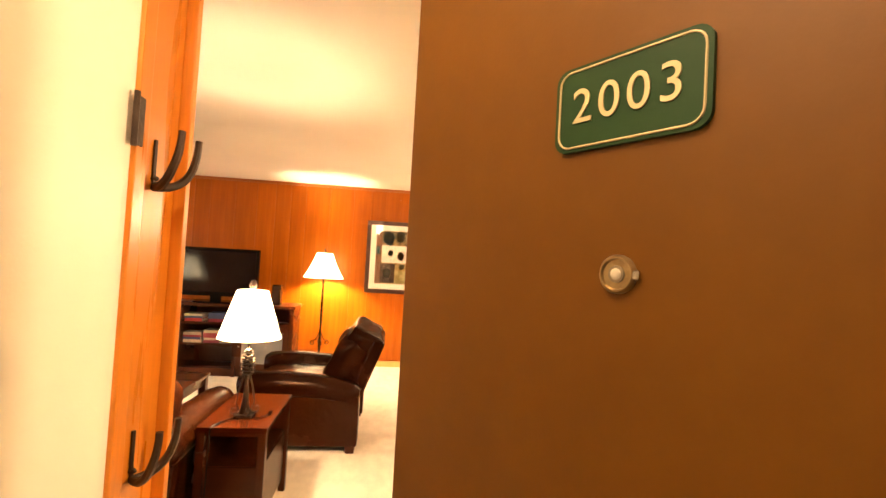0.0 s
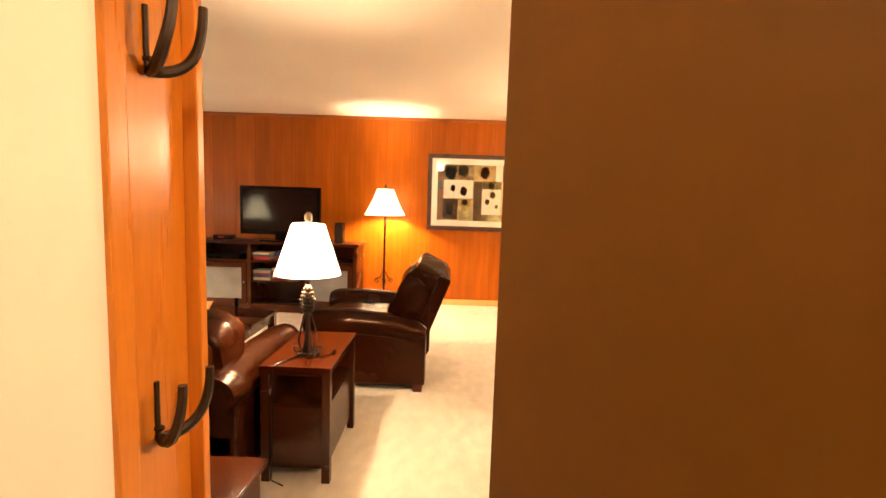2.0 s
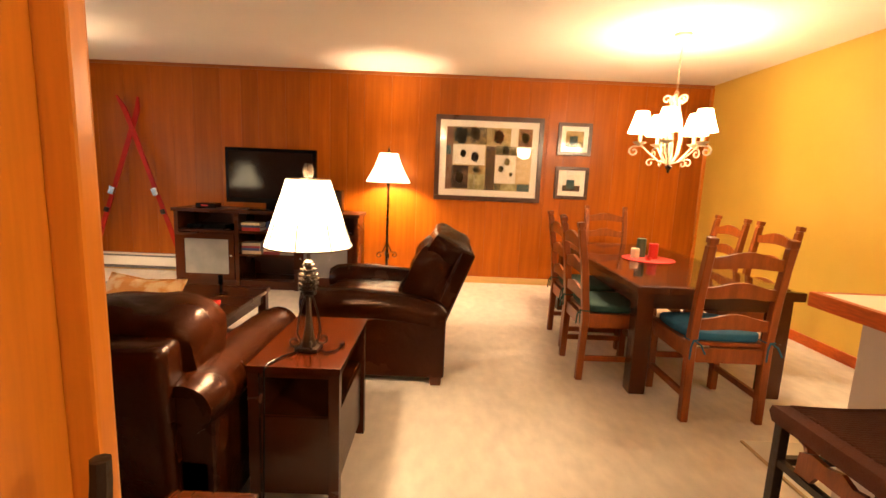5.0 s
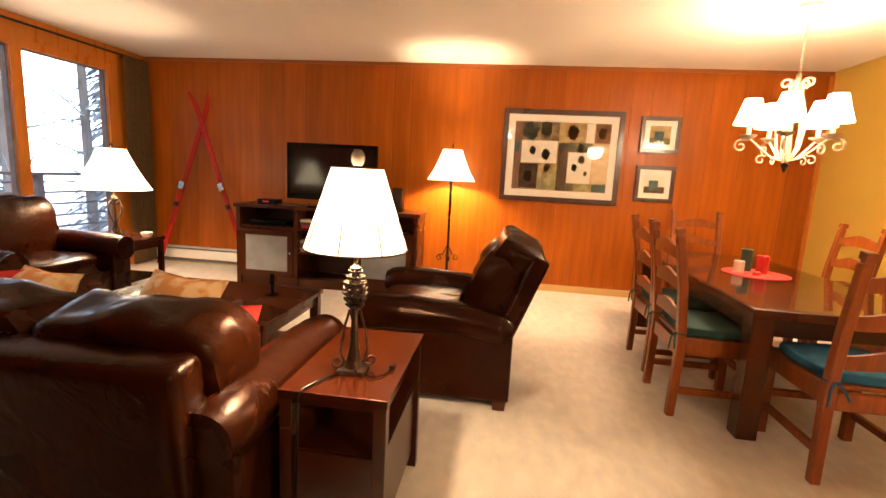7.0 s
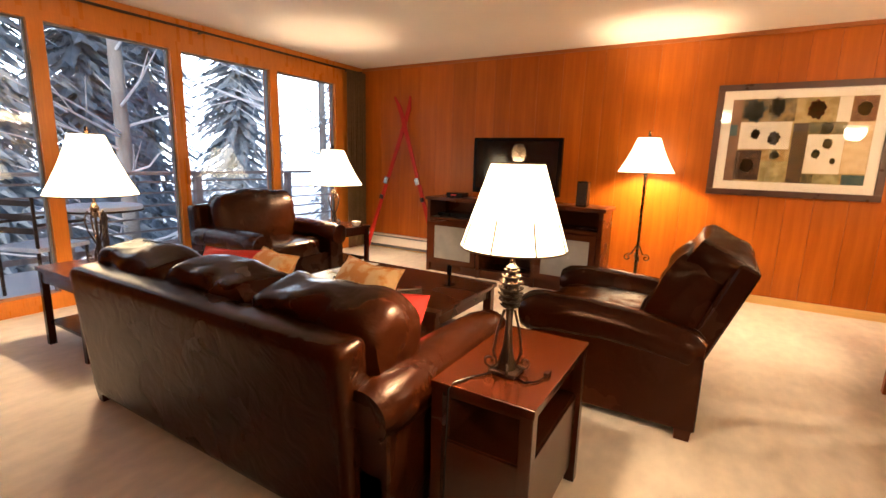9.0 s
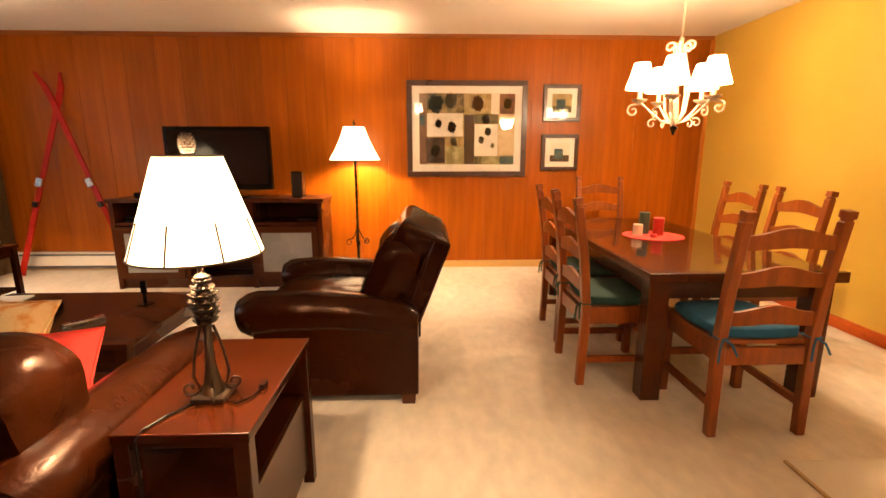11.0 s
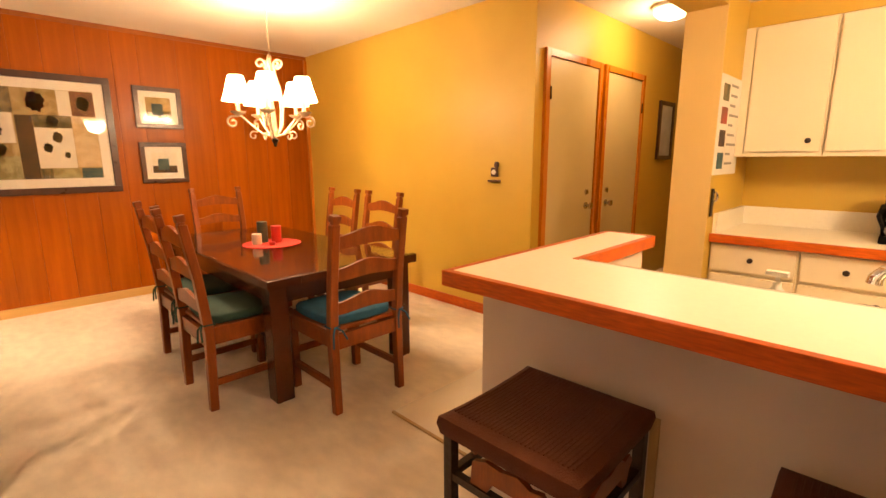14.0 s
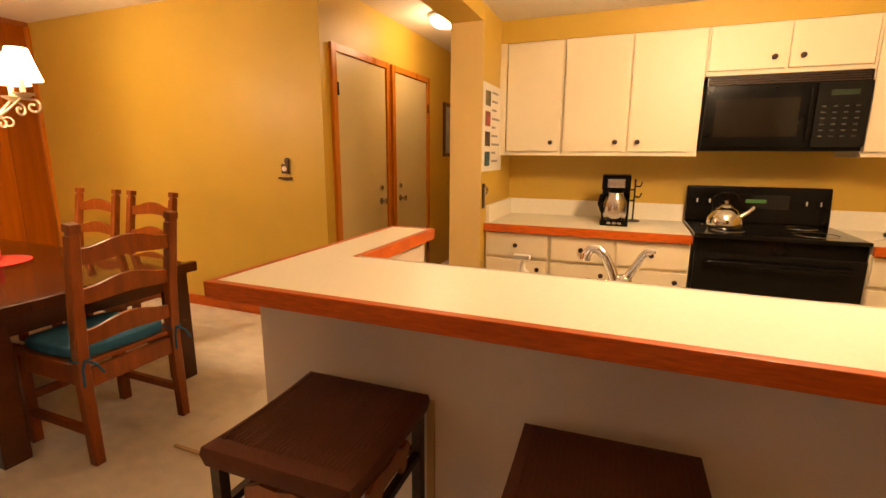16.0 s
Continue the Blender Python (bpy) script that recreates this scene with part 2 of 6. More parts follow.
M_RED = mat("red_cloth", (0.55, 0.03, 0.02), 0.85, 0, (0.65, 0.045, 0.03), 20.0, bump=0.3, bump_scale=250)
M_REDWAX = mat("red_wax", (0.55, 0.015, 0.012), 0.4, 0, (0.6, 0.03, 0.02), 10.0)
M_SKI = mat("red_ski_paint", (0.44, 0.014, 0.004), 0.5, 0, (0.36, 0.011, 0.003), 20.0, spec=0.2)
M_TAN = mat("tan_floral_cloth", (0.84, 0.62, 0.32), 0.9, 0, (0.72, 0.32, 0.08), 14.0, bump=0.2, spread=0.12)
M_PAPER = mat("paper", (0.78, 0.74, 0.66), 0.8, 0, (0.72, 0.68, 0.6), 10.0)
M_MAT = mat("cream_mat_board", (0.90, 0.86, 0.80), 0.8, 0, (0.87, 0.83, 0.77), 4.0)
M_FRAME = mat("dark_frame_wood", (0.045, 0.016, 0.010), 0.3, 0, (0.07, 0.025, 0.014), 12.0, coat=0.3)
M_STOOL = mat("brown_ribbed_cloth", (0.080, 0.019, 0.0045), 0.95, 0, (0.105, 0.026, 0.0065), 12.0, bump=0.4, bump_scale=260)
M_STEEL = mat("brushed_steel", (0.62, 0.58, 0.53), 0.25, 1.0, (0.55, 0.51, 0.46), 40.0, (1, 1, 8))
M_GLASSBLACK = mat("black_glass", (0.004, 0.004, 0.004), 0.08, 0, (0.006, 0.006, 0.006), 3.0, spec=0.3)
M_MESH = mat("tinted_mesh", (0.011, 0.008, 0.005), 0.15, 0, (0.016, 0.011, 0.007), 4.0, spec=0.3)
M_STRIP = mat("tan_strip", (0.40, 0.27, 0.13), 0.6, 0, (0.44, 0.30, 0.15), 9.0)
M_SCREEN = mat("tv_screen", (0.006, 0.006, 0.007), 0.09, 0, (0.008, 0.008, 0.009), 3.0)
M_FROST = mat("frosted_glass", (0.22, 0.22, 0.22), 0.25, 0, (0.30, 0.29, 0.28), 5.0)
M_SIGN = mat("green_sign_plastic", (0.008, 0.032, 0.009), 0.5, 0, (0.011, 0.040, 0.011), 6.0, bump=0.03, spec=0.2)
M_IVORY = mat("ivory_lettering", (0.50, 0.40, 0.23), 0.5, 0, (0.46, 0.37, 0.21), 20.0)
M_HALLDOOR = mat("pale_olive_door_paint", (0.60, 0.50, 0.26), 0.4, 0, (0.63, 0.53, 0.285), 3.0, bump=0.03)
M_SNOW = mat("snow", (0.80, 0.84, 0.90), 0.8, 0, (0.74, 0.79, 0.87), 3.0, bump=0.3, bump_scale=10)
M_NEEDLE = mat("snowy_needles", (0.17, 0.23, 0.28), 0.9, 0, (0.48, 0.56, 0.64), 5.0, spread=0.8)
M_BARK = mat("pale_bark", (0.42, 0.42, 0.42), 0.9, 0, (0.22, 0.21, 0.21), 6.0, (1, 1, 0.3), bump=0.5, bump_scale=20)
M_RAILWOOD = mat("deck_rail_wood", (0.20, 0.18, 0.19), 0.7, 0, (0.28, 0.26, 0.28), 8.0)
# Window weather strip grey, also the painted shade inside the heater slots.
M_GASKET_SHADE = mat("grey_strip_and_slot_shade", (0.16, 0.16, 0.17), 0.6, 0, (0.22, 0.22, 0.23), 20.0)
M_HEATER = mat("white_enamel", (0.74, 0.70, 0.62), 0.4, 0, (0.70, 0.66, 0.58), 5.0)
BOOKS = [mat("book_cloth", c, 0.7, 0, tuple(x * 0.8 for x in c), 20.0) for c in ((0.5, 0.04, 0.04), (0.7, 0.62, 0.45), (0.05, 0.08, 0.2), (0.45, 0.4, 0.3), (0.3, 0.03, 0.05))]
M_ART = [mat("print_ink", c, 0.7, 0, c2, 14.0, spread=0.25) for c, c2 in (((0.03, 0.016, 0.010), (0.09, 0.045, 0.022)), ((0.36, 0.25, 0.09), (0.52, 0.40, 0.20)), ((0.80, 0.75, 0.66), (0.86, 0.81, 0.72)), ((0.05, 0.055, 0.022), (0.24, 0.18, 0.07)), ((0.015, 0.07, 0.09), (0.07, 0.13, 0.13)), ((0.38, 0.05, 0.02), (0.16, 0.07, 0.04)), ((0.17, 0.075, 0.035), (0.26, 0.12, 0.055)), ((0.05, 0.045, 0.022), (0.34, 0.24, 0.10)), ((0.26, 0.23, 0.09), (0.46, 0.42, 0.22)), ((0.62, 0.46, 0.27), (0.72, 0.58, 0.38)))]

M_GLASS = bpy.data.materials.new("window_glass")
M_GLASS.use_nodes = True
gn = M_GLASS.node_tree
for x in list(gn.nodes):
    if x.type == "BSDF_PRINCIPLED":
        gn.nodes.remove(x)
gmix, gtr, ggl, glw, gpw, gma = (gn.nodes.new(x) for x in ("ShaderNodeMixShader", "ShaderNodeBsdfTransparent", "ShaderNodeBsdfGlossy", "ShaderNodeLayerWeight", "ShaderNodeMath", "ShaderNodeMath"))
ggl.inputs["Roughness"].default_value = 0.01
glw.inputs["Blend"].default_value = 0.5
gpw.operation, gma.operation = "POWER", "MULTIPLY_ADD"
gpw.inputs[1].default_value = 4.0
gma.inputs[1].default_value, gma.inputs[2].default_value = 0.85, 0.045
gn.links.new(glw.outputs["Facing"], gpw.inputs[0])
gn.links.new(gpw.outputs[0], gma.inputs[0])
gn.links.new(gma.outputs[0], gmix.inputs[0])
gn.links.new(gtr.outputs[0], gmix.inputs[1])
gn.links.new(ggl.outputs[0], gmix.inputs[2])
gn.links.new(gmix.outputs[0], gn.nodes["Material Output"].inputs[0])

# ---- structure ----
CEIL, KCEIL = 2.44, 2.06
DOOR_X, DOOR_Y, DOOR_A = 1.115, 0.51, 121.2
NORTH, EAST, WEST, HALL, PART = 6.953, 3.485, -4.0, 3.776, 2.519
floor = structure("floor", boxes((-4.2, 7.4, -1.7, 7.15, -0.1, 0)), M_CARPET, "beige cut-pile carpet through the living and dining room", "carpet")
structure("kitchen_floor", boxes((1.975, 7.2, -0.6, 3.55, 0.0, 0.006)), M_VINYL, "pale vinyl kitchen and hall floor", "floor")
structure("threshold_strip", boxes((1.961, 1.975, -0.6, 3.55, 0.0, 0.010)), M_STRIP, "thin tan edging strip between carpet and vinyl", "trim")
structure("ceiling", boxes((-4.2, 7.4, -1.7, 7.15, CEIL, CEIL + 0.1)), M_CEIL, "warm white painted ceiling", "ceiling")
structure("ceiling_kitchen", boxes((1.5, 3.84, -0.6, PART, KCEIL, KCEIL + 0.08)), M_CEIL, "lowered warm white kitchen ceiling", "ceiling")
wall_n = structure("wall_north", boxes((-4.2, EAST, NORTH + 0.012, 7.1, 0, CEIL)), M_PANEL, "honey brown wood panelled wall", "wall")
structure("wall_east", boxes((EAST, 3.60, HALL, 7.1, 0, CEIL)), M_GREEN, "olive yellow painted dining room wall", "wall")
structure("wall_hall_north", boxes((3.60, 7.4, HALL, 3.9, 0, CEIL)), M_GREEN, "olive yellow painted hall wall", "wall")
structure("wall_hall_end", boxes((7.2, 7.35, 2.70, HALL, 0, CEIL)), M_GREEN, "olive yellow end wall of the hall", "wall")
structure("wall_partition", boxes((3.18, 7.2, PART, 2.70, 0, CEIL)), M_GREEN, "olive yellow partition between kitchen and hall", "wall")
# Thin skin in a lighter tan stands for light on the olive end.
structure("partition_end", boxes((3.175, 3.18, PART - 0.002, 2.702, 0, CEIL)), mat("olive_paint_lit", (0.68, 0.47, 0.17), 0.35, 0, (0.72, 0.50, 0.19), 2.0), "olive partition end, painted lighter for the light falling on it", "trim")
structure("beam", boxes((1.4, 3.18, PART, 2.70, 1.975, CEIL)), M_GREEN, "olive yellow dropped beam over the breakfast bar", "beam")
structure("soffit", boxes((3.545, 3.84, -0.6, PART, 1.934, KCEIL)), M_GREEN, "olive yellow boxed soffit over the cabinets", "soffit")
structure("wall_kitchen_east", boxes((3.84, 4.0, -0.6, PART, 0, CEIL)), M_GREEN, "olive yellow kitchen back wall", "wall")
structure("wall_kitchen_south", boxes((1.22, 4.0, -0.75, -0.6, 0, CEIL)), M_GREEN, "olive yellow kitchen side wall", "wall")
structure("wall_entry_west", boxes((-0.05, 0.078, -1.5, 1.518, 0, CEIL)), M_CREAM, "cream painted entry wall", "wall")
structure("wall_entry_east", boxes((1.1, 1.22, -1.5, 0.48, 0, CEIL)), M_CREAM, "cream painted entry wall", "wall")
structure("wall_entry_south", boxes((-0.05, 1.22, -1.66, -1.5, 0, CEIL)), M_CREAM, "cream painted wall behind the entry", "wall")
# Unseen wall; dark panelling chosen so less light bounces onto the sofa back.
structure("wall_south", boxes((-4.15, -0.05, 1.58, 1.73, 0, CEIL)), M_PANEL, "unseen wall behind the sofa, brown panelled to bounce less light", "wall")
structure("wall_west", boxes((-4.15, WEST, 6.46, NORTH + 0.012, 0, CEIL), (-4.15, WEST, 1.73, 2.3, 0, CEIL), (-4.15, WEST, 2.3, 6.46, 2.24, CEIL), (-4.15, WEST, 2.3, 6.46, 0, 0.06)), M_TRIM, "wood trimmed window wall", "wall")
structure("crown_trim", boxes((WEST, EAST, NORTH - 0.014, NORTH + 0.012, CEIL - 0.035, CEIL)), mat("crown_wood", (0.30, 0.085, 0.009), 0.5, 0, (0.36, 0.105, 0.012), 2.0), "thin pale wood strip along the top of the panelling", "trim")
structure("baseboard_north", boxes((WEST, EAST, NORTH - 0.014, NORTH + 0.012, 0, 0.075)), mat("pale_base_wood", (0.62, 0.38, 0.13), 0.45, 0, (0.70, 0.45, 0.17), 6.0, (0.5, 4, 4), 0.04), "pale wood baseboard under the panelling", "baseboard")
structure("baseboard_east", boxes((EAST - 0.014, EAST, HALL - 0.012, NORTH - 0.014, 0, 0.085)), M_EDGE, "reddish wood baseboard along the olive wall", "baseboard")
structure("corner_trim", boxes((EAST - 0.03, EAST, NORTH - 0.03, NORTH + 0.012, 0.09, CEIL - 0.04)), M_TRIM, "pale wood strip in the room corner", "trim")

# entry casing with the coat hooks
structure("entry_post", rbox(-0.04, 0.05, 1.565, 1.80, 0, CEIL, 0.003), M_TRIM, "varnished fir board at the end of the entry wall", "trim")
structure("entry_casing", rbox(-0.04, 0.088, 1.518, 1.565, 0, CEIL, 0.004), M_TRIM, "varnished fir casing strip", "trim")
structure("entry_end_trim", rbox(0.05, 0.080, 1.775, 1.80, 0, CEIL, 0.004), M_TRIM, "pale fir edge strip", "trim")


def coat_hook(y, z):
    t = thing("coat_hook", pose(0.05, y, z), "dark iron horseshoe coat hook screwed to a fir board", "coat hook", "horseshoe coat hooks")
    u = []
    for k in range(25):
        w = k / 24 * 2 - 1
        s = abs(w)
        u.append((0.008 + 0.072 * math.sin(s * math.pi / 2) ** 0.9, math.copysign(0.046 * math.sin(min(1.0, s * 1.5) * math.pi / 2), w), -0.07 + 0.125 * (1 - math.cos(s * math.pi / 2)) ** 1.1))
    bm = tube(u, [0.008 + 0.0025 * math.cos(k / 24 * math.pi - math.pi / 2) for k in range(25)], 8)
    part("shoe", bm, M_IRON, t, smooth=True)
    part("nail", lathe([(0.006, 0), (0.006, 0.012), (0.003, 0.016)], 8, pose(0, 0, -0.05, 0, 90, 0)), M_IRON, t)
    part("tail", tube([(0.006, 0, -0.07), (0.004, 0, -0.03), (0.004, 0, 0.04)], 0.005, 6), M_IRON, t, smooth=True)
    return t


coat_hook(1.665, 1.655)
coat_hook(1.665, 0.985)
hp = thing("hinge", pose(0.088, 1.52, 1.70), "black iron hinge on the entry casing", "hinge")
part("leaf", rbox(-0.001, 0.003, -0.018, 0.018, -0.05, 0.05, 0.001), M_IRON, hp)
part("pin", lathe([(0.006, -0.055), (0.006, 0.055)], 10, pose(0.004, -0.018, 0)), M_IRON, hp)

# entry door, standing open
door = thing("door_1", pose(DOOR_X, DOOR_Y, 0, 0, 0, DOOR_A), "brown painted entry door standing open with a room number", "door")
tagged(door, kind="structure")
part("slab", rbox(0.01, 0.89, -0.022, 0.022, 0.012, 2.06, 0.002), M_DOOR, door)
SG = thing("number_sign", pose(DOOR_X, DOOR_Y, 0, 0, 0, DOOR_A) @ pose(0.520, 0.022, 1.613, 90, 0, 180), "green plastic door sign reading 2003 with ivory rim", "sign")


def plate(w, h, r, z0, z1, inset=0.0):
    bm = bmesh.new()
    ring = []
    for cx, cy, a0 in ((w / 2 - r, h / 2 - r, 0), (-w / 2 + r, h / 2 - r, 90), (-w / 2 + r, -h / 2 + r, 180), (w / 2 - r, -h / 2 + r, 270)):
        for k in range(6):
            a = radians(a0 + 18 * k)
            ring.append((cx + (r - inset) * math.cos(a), cy + (r - inset) * math.sin(a)))
    lo = [bm.verts.new((x, y, z0)) for x, y in ring]
    hi = [bm.verts.new((x, y, z1)) for x, y in ring]
    n = len(ring)
    bm.faces.new(lo[::-1])
    bm.faces.new(hi)
    for k in range(n):
        bm.faces.new((lo[k], lo[(k + 1) % n], hi[(k + 1) % n], hi[k]))
    return bm, ring


pb, ring = plate(0.160, 0.090, 0.015, 0.0, 0.005)
part("plate", pb, M_SIGN, SG)
part("rim", tube([(x * 0.93, y * 0.90, 0.0055) for x, y in ring], 0.0012, 5, True), M_IVORY, SG)
for k, word in enumerate("2003"):
    part("digit", turned(text_bm(word, 0.051), Matrix.Translation((-0.046 + 0.0307 * k, 0, 0.0056))), M_IVORY, SG, "ivory figure " + word)
pe = thing("peephole", pose(DOOR_X, DOOR_Y, 0, 0, 0, DOOR_A) @ pose(0.520, 0.022, 1.443, 90, 0, 180), "small brass and glass door viewer", "peephole")
M_BRASS = mat("worn_brass", (0.42, 0.31, 0.17), 0.32, 0.85, (0.30, 0.21, 0.11), 90.0)
part("rim", lathe([(0.0185, 0), (0.0185, 0.004), (0.0165, 0.007), (0.0150, 0.007), (0.0140, 0.004)], 28), M_BRASS, pe, smooth=True)
part("cup", lathe([(0.0140, 0.0035), (0.0085, 0.0030), (0.0080, 0.0055), (0.0065, 0.0055)], 24), mat("dull_nickel", (0.30, 0.25, 0.19), 0.4, 0.7, (0.22, 0.18, 0.13), 80.0), pe, "dull metal cup", smooth=True)
part("lens", lathe([(0.0066, 0.0045), (0.0050, 0.0062), (0.0020, 0.0070)], 18), mat("clear_lens", (0.55, 0.48, 0.40), 0.06, 0.0, (0.42, 0.36, 0.30), 60.0), pe, "pale glass lens", smooth=True)
part("shutter_tab", bevel(boxes((0.016, 0.0225, -0.0045, 0.0045, 0.0, 0.006)), 0.0012, 1), M_STEEL, pe, "small metal shutter tab")

# window wall
GY = [2.3, 3.35, 4.37, 5.45, 6.46]
for k in range(4):
    y0, y1 = GY[k], GY[k + 1]
    wdw = new("window_%d" % (k + 1))
    tagged(wdw, "tall wood-framed window looking out on snowy trees", "window", kind="structure")
    wdw.location = (-4.06, (y0 + y1) / 2, 0)
    h = (y1 - y0) / 2
    part("window_frame", boxes((-0.05, 0.06, -h, -h + 0.05, 0.06, 2.24), (-0.05, 0.06, h - 0.05, h, 0.06, 2.24), (-0.05, 0.06, -h + 0.05, h - 0.05, 2.17, 2.24), (-0.05, 0.06, -h + 0.05, h - 0.05, 0.06, 0.13)), M_TRIM, wdw)
    part("gasket", boxes((-0.02, 0.02, -h + 0.05, -h + 0.065, 0.13, 2.17), (-0.02, 0.02, h - 0.065, h - 0.05, 0.13, 2.17), (-0.02, 0.02, -h + 0.065, h - 0.065, 2.155, 2.17)), M_GASKET_SHADE, wdw)
    pn = part("pane", boxes((-0.004, 0.004, -h + 0.05, h - 0.05, 0.13, 2.17)), M_GLASS, wdw)
    pn.visible_shadow = False
    if k == 2:
        part("handle", rbox(0.06, 0.09, -h + 0.015, -h + 0.04, 0.95, 1.2, 0.004), M_TRIM, wdw)
rod = thing("curtain_rod", pose(-3.93, 4.6, 2.36), "black iron curtain rod above the windows", "curtain rod")
part("rod", tube([(0, -2.3, 0), (0, 2.2, 0)], 0.011, 10), M_IRON, rod, smooth=True)
part("finial", lathe([(0.011, 0), (0.022, 0.02), (0.016, 0.045), (0.004, 0.06)], 12, pose(0, 2.2, 0, -90, 0, 0)), M_IRON, rod, smooth=True)
for y in (-2.0, 0.0, 2.0):
    part("bracket", boxes((-0.07, 0.0, y - 0.008, y + 0.008, -0.012, 0.0)), M_IRON, rod)
ct = thing("curtain", pose(-3.92, 6.62, 0), "brown gathered curtain drawn into the room corner", "curtain")
bm = bmesh.new()
cols = []
for k in range(57):
    y = -0.09 + 0.36 * k / 56
    x = 0.032 * math.sin(k * 0.9) + 0.01 * math.sin(k * 0.37)
    cols.append([bm.verts.new((x * (0.55 + 0.45 * (1 - z / 2.36)) + 0.012, y, z)) for z in (0.02, 0.5, 1.0, 1.5, 2.0, 2.36)])
for a, b in zip(cols, cols[1:]):
    for q in range(5):
        bm.faces.new((a[q], b[q], b[q + 1], a[q + 1]))
bmesh.ops.solidify(bm, geom=bm.faces[:], thickness=0.004)
part("drape", bm, M_CURTAIN, ct, smooth=True)

# deck and trees outside
structure("ground", boxes((-400, -4.15, -300, 300, -3.2, -3.0)), M_SNOW, "snow covered ground below the deck", "snow")
structure("deck", boxes((-5.9, -4.15, 0.5, 9.0, -0.2, -0.06)), M_SNOW, "snow covered wooden deck", "deck")
rl = thing("deck_railing", pose(-5.8, 4.8, -0.06), "dark wooden deck railing with snow on the slats", "railing")
part("top_rail", rbox(-0.07, 0.07, -4, 4, 1.02, 1.06, 0.004), M_RAILWOOD, rl)
part("lower_rail", rbox(-0.025, 0.025, -4, 4, 0.10, 0.16, 0.004), M_RAILWOOD, rl)
for k in range(6):
    y = -3.9 + 1.56 * k
    part("post", rbox(-0.045, 0.045, y - 0.045, y + 0.045, 0, 1.02, 0.004), M_RAILWOOD, rl)
for z in (0.30, 0.46, 0.62, 0.78, 0.92):
    part("slat", boxes((-0.012, 0.012, -4, 4, z, z + 0.022)), M_RAILWOOD, rl)


def patio_chair(m):
    t = thing("patio_chair", m, "black metal patio chair dusted with snow", "chair", "chairs on the deck")
    for x in (-0.22, 0.22):
        for y, top in ((-0.22, 0.44), (0.22, 0.9)):
            part("leg", tube([(x, y, 0), (x, y, top)], 0.014, 8), M_IRON, t)
    part("seat", rbox(-0.24, 0.24, -0.24, 0.24, 0.42, 0.46, 0.01), M_SNOW, t, "snow on the seat")
    for z in (0.58, 0.7, 0.82):
        part("back_slat", rbox(-0.22, 0.22, 0.21, 0.23, z, z + 0.05, 0.004), M_IRON, t)
    part("armrest", tube([(-0.24, -0.22, 0.66), (-0.24, 0.22, 0.66)], 0.014, 8), M_IRON, t)
    part("armrest", tube([(0.24, -0.22, 0.66), (0.24, 0.22, 0.66)], 0.014, 8), M_IRON, t)
    return t


pc = patio_chair(pose(-4.85, 3.5, -0.06, 0, 0, 200))
copy_thing(pc, pose(-4.9, 2.7, -0.06, 0, 0, 150))
pt = thing("patio_table", pose(-5.2, 4.15, -0.06), "round black metal patio table with snow on top", "table")
part("tabletop", lathe([(0.38, 0.68), (0.38, 0.70)], 28), M_IRON, pt)
part("snow_cap", lathe([(0.37, 0.70), (0.36, 0.735), (0.2, 0.75)], 28), M_SNOW, pt, "snow lying on the top", smooth=True)
part("pedestal", lathe([(0.2, 0), (0.18, 0.02), (0.03, 0.05), (0.03, 0.68)], 16), M_IRON, pt, smooth=True)


def conifer(x, y, h, r, seed):
    rng = random.Random(seed)
    t = thing("conifer", pose(x, y, -3.0), "tall snow-dusted conifer beyond the deck", "tree", "conifers")
    part("trunk", tube([(0, 0, 0), (0.05, 0, h * 0.5), (0, 0, h)], [0.16, 0.10, 0.02], 8), M_BARK, t)
    verts, faces = [], []
    for k in range(900):
        z = h * (0.08 + 0.9 * rng.random() ** 0.85)
        reach = r * (1 - z / h) * (0.5 + 0.6 * rng.random()) + 0.1
        a = rng.random() * 6.283
        dr, sd = Vector((math.cos(a), math.sin(a), -0.35 - 0.3 * rng.random())), Vector((-math.sin(a), math.cos(a), 0))
        for q in range(6):
            u0 = reach * (0.2 + 0.14 * q)
            c = Vector((0, 0, z)) + dr * u0
            w = 0.05 + 0.09 * rng.random()
            tip = c + dr * 0.26 + sd * (rng.random() - 0.5) * 0.3
            b = len(verts)
            verts += [c + sd * w, c - sd * w, tip + Vector((0, 0, -0.05)), c + Vector((0, 0, 0.06))]
            faces += [(b, b + 1, b + 2), (b, b + 3, b + 2), (b + 1, b + 3, b + 2)]
    me = bpy.data.meshes.new("crown")
    me.from_pydata([tuple(v) for v in verts], [], faces)
    me.materials.append(M_NEEDLE)
    new("crown", me).parent = t
    return t


rt = random.Random(4)
for k in (0, 1, 2, 3, 4, 5, 6, 7, 8, 9, 10, 12, 15, 17):
    conifer(-9.0 - rt.random() * 7, -2.2 + k * 1.3 + rt.random() * 0.8, 10 + rt.random() * 5, 1.9 + rt.random() * 0.6, k)


